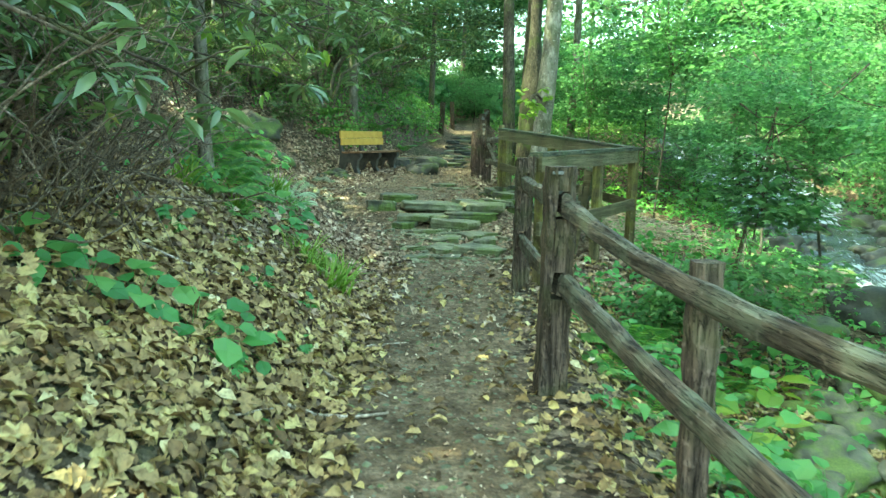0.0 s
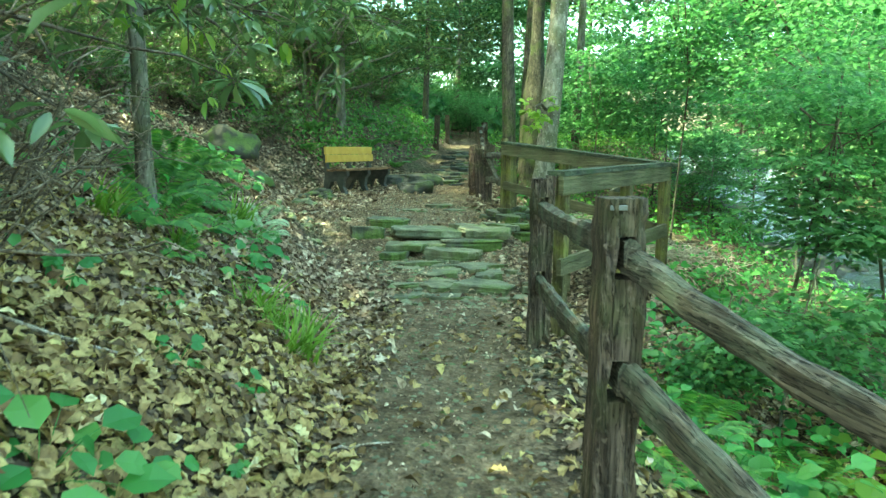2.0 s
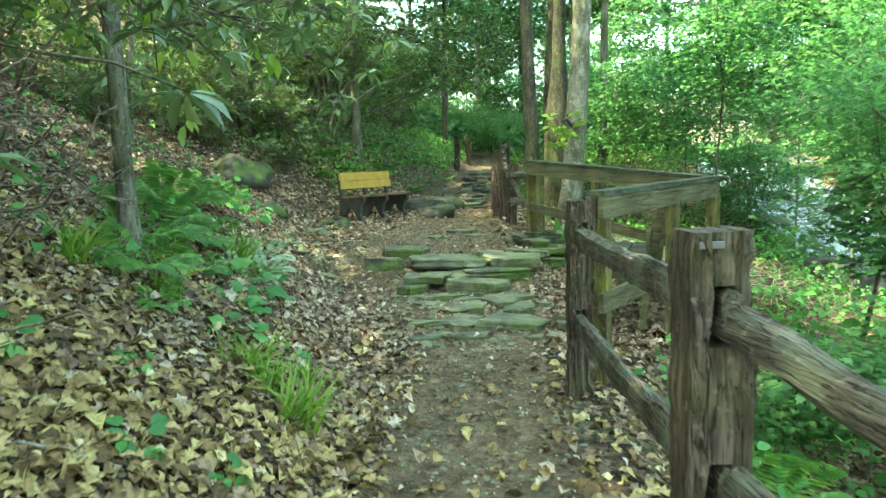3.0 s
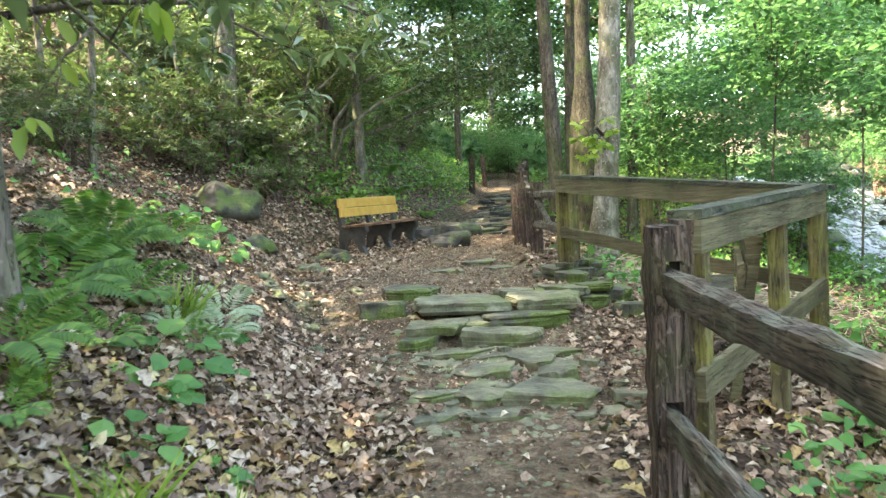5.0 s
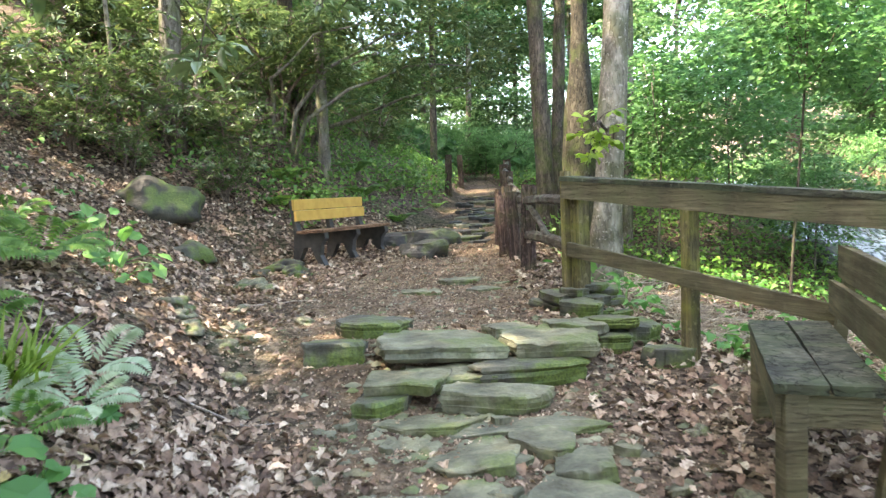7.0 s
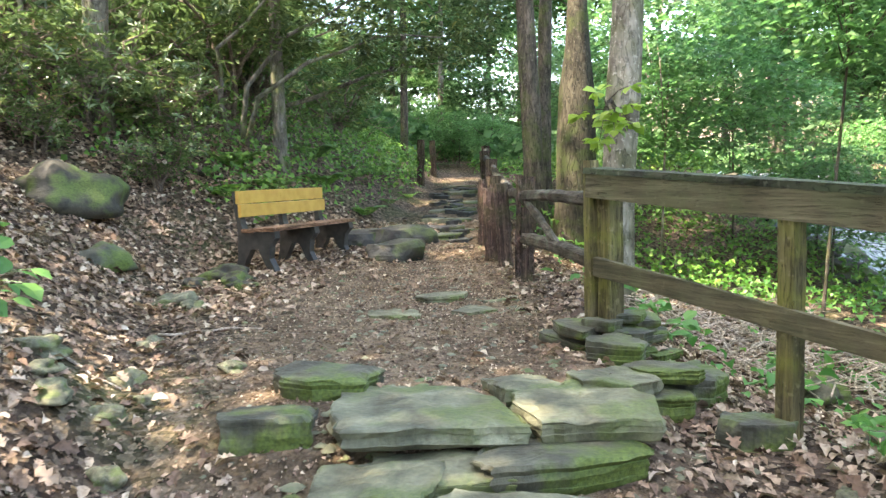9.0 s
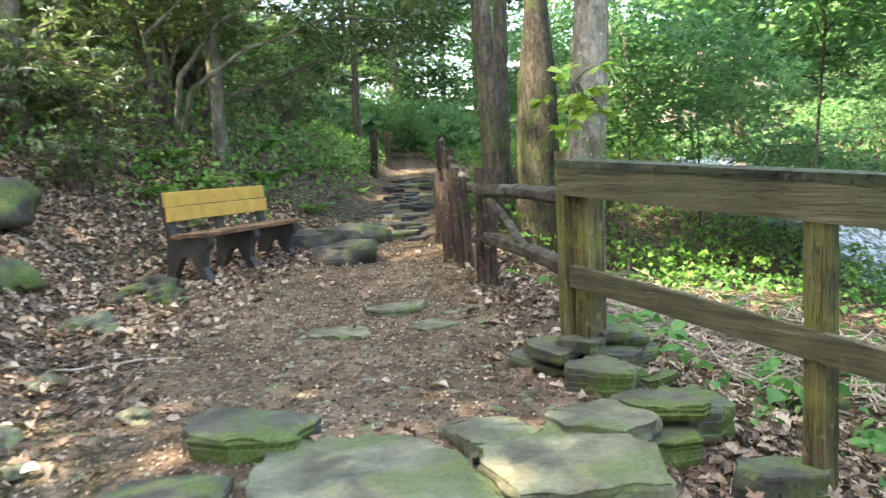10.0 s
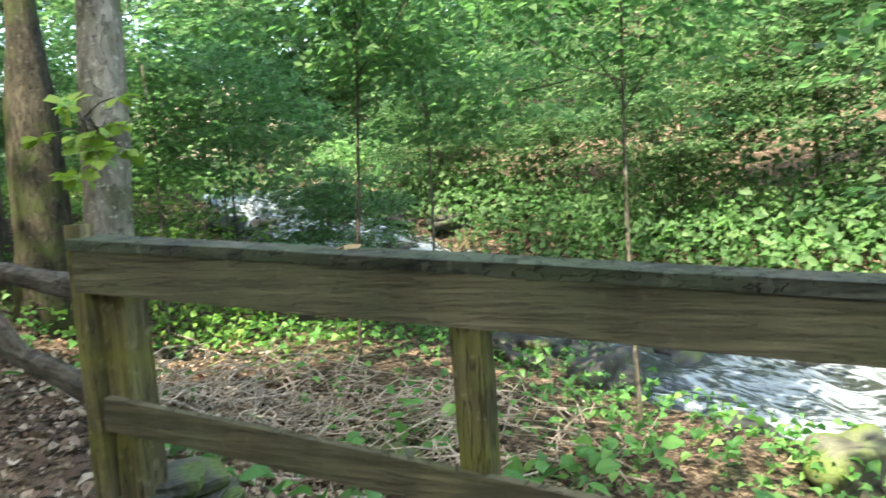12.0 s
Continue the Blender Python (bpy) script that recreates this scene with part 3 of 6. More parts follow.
# x, y, top z, width, depth, thickness, turn
for s in [
    (-0.19, 10.70, 0.43, 0.80, 1.05, 0.10, 4), (0.55, 10.62, 0.44, 0.72, 0.66, 0.10, 14), (0.34, 10.92, 0.45, 0.42, 0.36, 0.08, 10), (0.80, 10.98, 0.45, 0.46, 0.5, 0.09, -35),
    (-0.84, 10.62, 0.44, 0.52, 0.36, 0.20, 4), (-0.66, 11.10, 0.50, 0.60, 0.40, 0.13, -6),
    (0.41, 10.30, 0.34, 0.82, 0.34, 0.13, 6), (-0.36, 10.12, 0.31, 0.60, 0.42, 0.07, -4), (-0.49, 9.98, 0.23, 0.36, 0.34, 0.13, 8), (-0.1, 10.25, 0.30, 0.7, 0.3, 0.12, 2),
    (0.20, 9.92, 0.265, 0.70, 0.34, 0.11, 4), (-0.2, 9.72, 0.17, 0.6, 0.36, 0.09, 0), (0.3, 9.62, 0.165, 0.8, 0.3, 0.1, 3),
    (0.40, 9.32, 0.185, 0.32, 0.36, 0.09, 0), (0.53, 9.08, 0.165, 0.34, 0.32, 0.1, 25), (0.06, 9.24, 0.155, 0.46, 0.42, 0.09, -3), (-0.30, 9.36, 0.14, 0.28, 0.30, 0.09, 5), (-0.52, 9.36, 0.13, 0.24, 0.34, 0.1, 0),
    (0.47, 8.74, 0.125, 0.52, 0.46, 0.12, -6), (0.03, 8.76, 0.105, 0.36, 0.40, 0.11, 6), (-0.30, 8.84, 0.09, 0.32, 0.36, 0.1, -8), (0.18, 8.46, 0.05, 0.62, 0.24, 0.08, 0), (-0.28, 8.48, 0.045, 0.42, 0.24, 0.08, 6),
    (0.92, 8.62, 0.10, 0.26, 0.22, 0.13, 20), (0.78, 8.36, 0.06, 0.2, 0.18, 0.1, 50), (0.62, 8.38, 0.045, 0.16, 0.12, 0.06, 10),
]:
    if s[1] > 9.9:
        lay_stone(*s, rough=0.28, mat=STONE_MOSS if s[5] >= 0.13 else STONE)
    else:
        x, y, z, w, d, h, turn = s
        lay_stone(x, y, z - 0.012, w * 1.22, d * 1.2, h, turn + stone_rng.uniform(-12, 12), sides=6, rough=0.30, tilt=(stone_rng.uniform(-2, 2), stone_rng.uniform(-3, 3)))
small_rng = random.Random(17)
for k in range(22):
    x, y = small_rng.uniform(-0.75, 1.05), small_rng.uniform(8.3, 10.0)
    h = small_rng.uniform(0.03, 0.06)
    lay_stone(x, y, ground_z(x, y) + h * 0.6, small_rng.uniform(0.07, 0.17), small_rng.uniform(0.06, 0.12), h, small_rng.uniform(0, 180), name="small_stone", label="small broken stone lying among the trail steps", group="small stones among the steps", sides=6, rough=0.34)
# loose flat stones on the terrace
for s in [(-0.35, 12.9, 0.46, 0.5, 0.3, 0.1, -20), (0.05, 13.5, 0.49, 0.5, 0.3, 0.08, 15), (0.25, 12.9, 0.465, 0.4, 0.26, 0.08, 30), (0.5, 13.4, 0.46, 0.4, 0.35, 0.06, 0), (0.5, 12.95, 0.45, 0.3, 0.3, 0.06, 20)]:
    lay_stone(*s, name="flat_stone", label="flat grey stone set in the bare terrace", group="stones of the terrace")
# the low stacked wall under the railing post
stack = [(1.36, 10.62, 0.32, 0.40, 0.26, 0.20, -6), (1.28, 11.28, 0.38, 0.40, 0.44, 0.20, 20), (1.1, 11.15, 0.44, 0.48, 0.3, 0.06, -25), (1.05, 11.0, 0.35, 0.42, 0.36, 0.12, 12), (0.94, 11.45, 0.52, 0.36, 0.24, 0.13, -4), (1.05, 10.72, 0.20, 0.46, 0.28, 0.1, 8)]
for k in range(20):
    lift = 0.30 + 0.30 * k / 19
    stack.append((0.98 + stone_rng.uniform(-0.26, 0.3), 11.66 + stone_rng.uniform(-0.16, 0.22), lift, stone_rng.uniform(0.22, 0.42), stone_rng.uniform(0.18, 0.30), stone_rng.uniform(0.04, 0.065), stone_rng.uniform(0, 180)))
for s in stack:
    lay_stone(*s, name="stacked_stone", mat=STONE_MOSS, label="mossy flat stone of the low stacked edging", group="stacked stones below the railing post", tilt=(stone_rng.uniform(-5, 5), stone_rng.uniform(-5, 5)))


# ---- yellow bench ----
def trail_bench():
    a, b = Vector((-2.05, 15.5, 0)), Vector((-1.33, 16.95, 0))
    d = (b - a).normalized()
    out = Vector((d.y, -d.x, 0))          # the way that it faces
    base = Vector((a.x, a.y, 0.5))
    rb = random.Random(5)
    bench = thing("park_bench", base, "park bench with yellow recycled-plastic back slats and dark legs", "bench")
    yel = nodes_of("yellow_plastic", 0.5)
    yn = noise_node(yel[1], 8.0, 4.0, scaled_coords(yel[1]))
    yel[1].links.new(ramp_node(yel[1], yn, [(0.3, (0.46, 0.265, 0.05)), (0.7, (0.58, 0.36, 0.085))]), yel[2].inputs["Base Color"])
    brn = wood_material("brown_plastic", (0.16, 0.09, 0.05), (0.32, 0.19, 0.11), 0.0, (4, 4, 30))
    blk = nodes_of("black_plastic", 0.55)
    bnn = noise_node(blk[1], 14.0, 4.0, scaled_coords(blk[1]))
    blk[1].links.new(ramp_node(blk[1], bnn, [(0.3, (0.02, 0.018, 0.015)), (0.7, (0.055, 0.05, 0.04))]), blk[2].inputs["Base Color"])
    length = (b - a).length

    def at(u, o, z):
        p = d * (u * length) + out * o
        return Vector((p.x, p.y, z))
    for z, o in ((0.80, -0.035), (0.655, -0.008)):
        v, f = timber(at(0, o, z), at(1, o, z), 0.04, 0.138, rb, 0.001, 4, 0, 0.12)
        part("back_slat", mesh_data("back_slat", v, f, yel[0]), bench, "yellow plastic slat")
    v, f = timber(at(0.46, -0.012, 0.80), at(0.54, -0.012, 0.80), 0.004, 0.05, rb, 0.0, 2, 0, 0.2)
    part("plaque", mesh_data("plaque", v, f, yel[0]), bench, "small pale plaque")
    for o, z in ((0.08, 0.44), (0.225, 0.45), (0.37, 0.455)):
        v, f = timber(at(-0.01, o, z), at(1.01, o, z), 0.138, 0.04, rb, 0.001, 4, 0, 0.12)
        part("seat_slat", mesh_data("seat_slat", v, f, brn), bench, "brown plastic slat")
    for u in (0.04, 0.5, 0.96):
        pts = [(-0.12, 0.86), (-0.07, 0.86), (-0.01, 0.5), (0.02, 0.42), (0.42, 0.435), (0.43, 0.36), (0.36, 0.28), (0.34, 0.14), (0.43, -0.02), (0.36, -0.06), (0.27, 0.1), (0.2, 0.24), (0.1, 0.24), (0.02, 0.1), (-0.04, -0.06), (-0.14, -0.06), (-0.08, 0.14), (-0.06, 0.4)]
        rings = [[at(u, o, z) + d * s * 0.045 for o, z in pts] for s in (-1, -0.8, 0.8, 1)]
        v, f = loft(rings)
        part("leg_frame", mesh_data("leg_frame", v, f, blk[0]), bench, "black moulded leg frame")
    return bench


trail_bench()
# boulders beside the bench and on the bank
boulder_rng = random.Random(21)
for x, y, rx, ry, rz, m, lab in [
                                 (-3.88, 15.4, 0.60, 0.48, 0.40, MOSS_ROCK, "moss-covered boulder on the leafy bank"), (-3.0, 14.2, 0.3, 0.2, 0.18, STONE_MOSS, "small mossy rock in the leaf litter")]:
    v, f = lump(boulder_rng, rx, ry, rz, x * 3.7 + y, 0.24)
    place("boulder", (x, y, ground_z(x, y) + rz * 0.08), boulder_rng.uniform(0, 90), mesh_data("boulder", v, f, m, True), lab, "boulder")

for x, y, rx, ry, rz, turn in ((-0.40, 16.2, 0.36, 0.30, 0.28, -8), (-0.42, 17.25, 0.48, 0.36, 0.32, 6), (-0.85, 17.2, 0.36, 0.3, 0.26, 30)):
    v, f = lump(boulder_rng, rx, ry, rz, x * 5.3 + y, 0.20)
    for p in v:
        p.z = min(p.z, rz * 0.5 + 0.06 * p.x + 0.02 * math.sin(9 * p.x + 7 * p.y))
    place("boulder", (x, y, ground_z(x, y) + rz * 0.2), turn, mesh_data("boulder", v, f, STONE_WET), "flat-topped grey-green boulder beside the trail", "boulder", "boulders beside the bench")

# ---- trees ----


def crown_mesh(name, seed, n, radius, height, leaf, mat, sprays, flat=0.25, shape="simple", hollow=0.35, gap=0.55):
    """A crown of leaf sprays: flat fans of leaves at the ends of twigs inside an uneven ellipsoid."""
    rs = np.random.RandomState(seed)
    u = rs.normal(0, 1, (sprays, 3))
    u /= np.linalg.norm(u, axis=1, keepdims=True)
    r = rs.uniform(hollow, 1, sprays) ** 0.6
    r *= 0.72 + 0.28 * np.sin(3.1 * u[:, 0] + seed) * np.cos(2.7 * u[:, 1] - seed) + rs.uniform(-0.1, 0.12, sprays)
    c = u * r[:, None] * np.array([radius, radius, height / 2]) + np.array([0, 0, height / 2])
    which = rs.randint(0, sprays, n)
    spread = radius * gap / math.sqrt(sprays) * 3.0
    off = rs.normal(0, 1, (n, 3)) * np.array([spread, spread, spread * 0.16])
    pos = c[which] + off
    pos[:, 2] -= 0.16 * np.linalg.norm(off[:, :2], axis=1)
    al = off * np.array([1, 1, 0.2]) + random_dirs(rs, n, 0.2) * spread * 0.8 + np.array([0, 0, -0.25 * spread])
    v, f = leaf_cloud(pos, al, random_ups(rs, n, flat), leaf * rs.uniform(0.6, 1.35, n), 0.36, 0.10, 0.12, shape)
    return mesh_data(name, v, f, mat), c


CROWNS = [crown_mesh("crown", 31 + k, 7600, 2.6, 4.2, 0.125, GREEN_FAR, 120, 0.45, gap=0.40) for k in range(4)]
FINE = [crown_mesh("crown", 36 + k, 15000, 2.6, 4.2, 0.08, GREEN_FAR, 150, 0.5, gap=0.46) for k in range(3)]
SAPLING = [crown_mesh("crown", 51 + k, 4600, 1.5, 2.6, 0.078, GREEN_MAPLE, 70, 0.35, gap=0.42) for k in range(3)]
MAPLE = [crown_mesh("crown", 61 + k, 1300, 1.25, 1.7, 0.115, GREEN_MAPLE, 34, 0.28, "lobed", 0.3, 0.46) for k in range(2)]


def limbs_to(rng, trunk_top, trunk_base, tips, r):
    out = []
    for t in tips:
        k = rng.uniform(0.45, 0.95)
        a = Vector(trunk_base).lerp(Vector(trunk_top), k)
        b = Vector(t)
        m = a.lerp(b, 0.5) + Vector((0, 0, -0.08 * (b - a).length))
        out.append(limb([a, m, b], [r * 0.4, r * 0.25, 0.012], 5, rng))
    return out


def tree_at(name, x, y, trunk_h, r, lean, crown, lift, scale, mat, label, seed, group="", z=None, sides=10, crown_label="", swell=0.12):
    rng = random.Random(seed)
    gz = ground_z(x, y) if z is None else z
    t = thing(name, (x, y, gz), label, "tree", group)
    n = 17
    pts, rad = [], []
    for i in range(n):
        k = i / (n - 1)
        pts.append(Vector((lean[0] * k + 0.06 * r * 10 * math.sin(3 * k + seed), lean[1] * k + 0.05 * math.cos(4 * k + seed), -0.3 + (trunk_h + 0.3) * k)))
        rad.append(r * (1.0 - 0.55 * k + 0.4 * max(0, 0.1 - k) / 0.1 + (swell - 0.12) * max(0.0, min(1.0, (0.34 - k) / 0.12))))
    v, f = limb(pts, rad, sides, rng, 0.07)
    trunk = part("trunk", mesh_data("trunk", v, f, mat, True), t)
    me, centres = crown
    off = Vector((lean[0], lean[1], lift))
    tips = [off + Vector(centres[i]) * scale for i in range(0, len(centres), max(1, len(centres) // 9))]
    for v, f in limbs_to(rng, pts[-1], pts[len(pts) // 3], tips, r):
        part("limb", mesh_data("limb", v, f, mat, True), trunk)
    c = part("crown", me, t, crown_label)
    c.matrix_local = Matrix.Translation(off) @ Matrix.Rotation(rng.uniform(0, 6.28), 4, "Z") @ Matrix.Scale(scale, 4)
    return t


# the trees by the railing, in order along the trail
tree_at("tree", 1.70, 15.0, 9.0, 0.205, (0.75, 0.6), CROWNS[0], 7.5, 1.3, BARK_PALE, "pale-barked tree beside the railing with a leaning trunk", 1)
tree_at("tree", 1.80, 17.2, 9.5, 0.16, (0.55, 0.3), CROWNS[1], 8.5, 1.4, BARK_MOSS, "mossy tree with a swollen lower trunk behind the railing", 2, swell=0.9)
tree_at("tree", 1.62, 18.5, 11.0, 0.16, (-0.1, 0.2), CROWNS[2], 9, 1.4, BARK_DARK, "dark straight tree beside the trail", 3)
for k, (x, y, h, r, lx, ly, c, lift, s) in enumerate([(-3.6, 23, 9, 0.2, 0.2, 0, 3, 7, 1.3), (-2.25, 19.5, 6, 0.12, 0.1, 0, 1, 5, 1.1), (2.4, 22, 10, 0.16, 0.2, 0, 2, 8, 1.3), (-4.4, 17.9, 10, 0.19, 0.2, 0, 0, 8.5, 0.9), (-0.5, 29, 8, 0.12, 0.1, 0, 2, 4, 1.2), (3.2, 20, 9, 0.12, 0.3, 0, 3, 6, 1.1)]):
    tree_at("tree", x, y, h, r, (lx, ly), CROWNS[c], lift, s, (BARK_DARK, BARK_GREY)[k % 2], "slender forest tree with a dark trunk", 40 + k, "trees of the wood")

# ---- the wood around: understory low, canopy high ----
wood_rs = np.random.RandomState(99)


def wood_spots(n, x0, x1, y0, y1, apart, ok):
    out = []
    tries = 0
    while len(out) < n and tries < 6000:
        tries += 1
        x, y = wood_rs.uniform(x0, x1), wood_rs.uniform(y0, y1)
        if ok(x, y) and all((x - a) ** 2 + (y - b) ** 2 > apart ** 2 for a, b in out):
            out.append((x, y))
    return out


count = 0


def wood_tree(x, y, low, s, lift, r, lean, crowns=CROWNS):
    global count
    tree_at("tree", x, y, lift + (1.6 if low else 2.4) * s, r, lean, crowns[count % len(crowns)], lift, s, (BARK_DARK, BARK_GREY)[count % 2],
            "leafy young tree of the forest understory" if low else "tall leafy tree, of the wooded slope or added overhead for shade", 200 + count, "trees of the wood", sides=7)
    count += 1


# beyond the stream and ahead
for x, y in wood_spots(34, 11.5, 34, -4, 60, 3.0, lambda x, y: x - stream_x(y) > 3.0 and not (x > 15 and 14 < y < 25)):
    wood_tree(x, y, True, wood_rs.uniform(0.9, 1.5), wood_rs.uniform(0.1, 0.8), 0.06, (wood_rs.uniform(-0.3, 0.3), 0), FINE if x < 17 else CROWNS)
for x, y in wood_spots(10, 15, 36, -2, 62, 3.6, lambda x, y: x - stream_x(y) > 3.0):
    wood_tree(x, y, False, wood_rs.uniform(1.2, 1.7), wood_rs.uniform(3.5, 6), wood_rs.uniform(0.1, 0.2), (wood_rs.uniform(-0.4, 0.4), 0))
for x, y in wood_spots(26, -12, 16, 24, 62, 2.8, lambda x, y: abs(x - path_x(y)) > 2.2 + 0.02 * y and abs(x - stream_x(y)) > 3.2):
    wood_tree(x, y, True, wood_rs.uniform(0.8, 1.3), wood_rs.uniform(0.1, 0.9), 0.07, (wood_rs.uniform(-0.3, 0.3), 0))
for x, y in wood_spots(8, -14, 18, 30, 62, 3.4, lambda x, y: abs(x - path_x(y)) > 2.0):
    wood_tree(x, y, False, wood_rs.uniform(1.2, 1.7), wood_rs.uniform(3.5, 6), wood_rs.uniform(0.1, 0.22), (wood_rs.uniform(-0.4, 0.4), 0))
for x, y, s, lift in ((1.4, 38, 0.9, -0.6), (2.6, 39, 1.2, -0.4), (0.2, 41, 1.2, -0.4), (-0.6, 35.5, 0.6, -0.5), (1.6, 43, 1.5, 2.5), (0.5, 48, 1.7, 1.5),):
    wood_tree(x, y, True, s, lift, 0.08, (0, 0))
for x, y, s in ((1.3, 33.5, 0.9), (-0.1, 34.0, 0.8), (2.2, 31.5, 0.8)):
    wood_tree(x, y, True, s, 0.1, 0.03, (0.1, 0), SAPLING)
# two trees added sunward of the far trail so their crowns shade it
for x, y in ((-4.6, 33.0), (-4.5, 23.0)):
    wood_tree(x, y, False, 1.5, 6.0, 0.16, (0.5, 0))
for x, y, s, lift in ((0.8, 38, 1.8, 5.0), (-5.5, 42, 1.8, 4.0), (5.5, 40, 1.8, 4.5), (2.4, 50, 2.0, 5.0), (-3, 52, 2.0, 5.0), (8.5, 46, 1.9, 5.5), (-1.2, 44, 1.8, 9.0), (3.4, 45, 1.8, 9.5), (-7, 50, 2.0, 9.0)):
    wood_tree(x, y, False, s, lift, 0.15, (0.2, 0))
# the bank on the other side of the trail
for x, y in wood_spots(7, -20, -8.5, 4, 30, 3.6, lambda x, y: y < 11 or y > 23):
    wood_tree(x, y, False, wood_rs.uniform(1.1, 1.5), wood_rs.uniform(2.5, 5.0), wood_rs.uniform(0.08, 0.22), (wood_rs.uniform(-0.4, 0.4), 0))
# canopy added mostly out of view to shade the trail, and the wood behind
for x, y, lx in ((-7.5, 0, 3.0), (-8.5, 3.4, 2.8), (-7, 6, 3.2), (-8.4, 8.6, 2.6), (-7.5, 11.4, 3.0), (-8.2, 13.6, 0.3), (-4.6, 29.5, 0.5), (-4.0, -4, 1.5), (-5, -9, 1), (2, -10, 0), (8, -8, 0)):
    wood_tree(x, y, False, 1.3 if y == 0 else wood_rs.uniform(1.45, 1.75), 8.5 + wood_rs.uniform(-0.8, 0.8) - max(0, ground_z(x, y)), 0.2, (lx, wood_rs.uniform(-0.5, 0.5)))
# saplings between the trail and the stream
for x, y, s, lift, lx in ((3.2, 8.6, 0.8, 1.1, 0.5), (4.4, 6.4, 0.9, 1.5, 0.5), (5.0, 9.4, 1.0, 1.7, -0.5), (5.6, 13.0, 1.2, 2.5, 0), (4.4, 15.6, 1.3, 2.3, 0.2), (6.4, 16.8, 1.3, 2.0, 0), (5.4, 20.5, 1.5, 1.0, 0), (3.4, 18.4, 1.2, 1.3, 0.2), (5.9, 5.2, 1.0, 1.2, 0), (6.2, 18.6, 0.9, 0.3, 0.0), (7.0, 20.6, 0.9, 0.2, 0.0), (6.6, 8.4, 1.1, 1.8, 0.0), (3.0, 24.0, 1.4, 0.8, 0.2), (6.6, 23.5, 1.5, 1.0, 0)):
    wood_tree(x, y, True, s, lift, 0.024, (lx, wood_rs.uniform(-0.2, 0.2)), SAPLING)
for x, y, s, lift, lx in ((2.0, 6.8, 0.55, 0.1, 0.2), (2.75, 7.3, 0.7, 0.3, 0.2), (3.3, 8.2, 0.8, 1.0, 0.3)):
    wood_tree(x, y, True, s, lift, 0.014, (lx, wood_rs.uniform(-0.2, 0.2)), MAPLE)
# the far bank of the stream, close to the water
for x, y, s, lift in ((12.4, 9.5, 0.9, 0.3), (12.6, 13.2, 1.0, 0.4), (12.2, 16.8, 1.0, 0.5), (13.2, 20.5, 1.1, 0.3), (12.0, 23.2, 0.8, 0.3), (12.4, 6, 1.0, 0.3), (12, 2, 1, 0.3)):
    wood_tree(x, y, True, s, lift, 0.05, (0, 0), FINE)
for k, (x, y, h, r, lx) in enumerate(((-5.0, 17.4, 6.5, 0.045, -0.5), (-4.9, 18.8, 6.5, 0.04, 0.2), (-5.0, 13.8, 6.0, 0.055, 0.3), (-6.6, 15.6, 6.5, 0.06, -0.2))):
    tree_at("tree", x, y, h, r, (lx, 0.2), SAPLING[k % 3], 5.6, 0.8, BARK_PALE, "slender pale sapling on the wooded bank", 160 + k, "trees of the wood", sides=7)
tree_at("tree", -2.42, 7.67, 5.5, 0.075, (-0.1, 0.3), SAPLING[1], 4.6, 1.1, BARK_GREY, "slim grey tree on the leafy bank", 77)


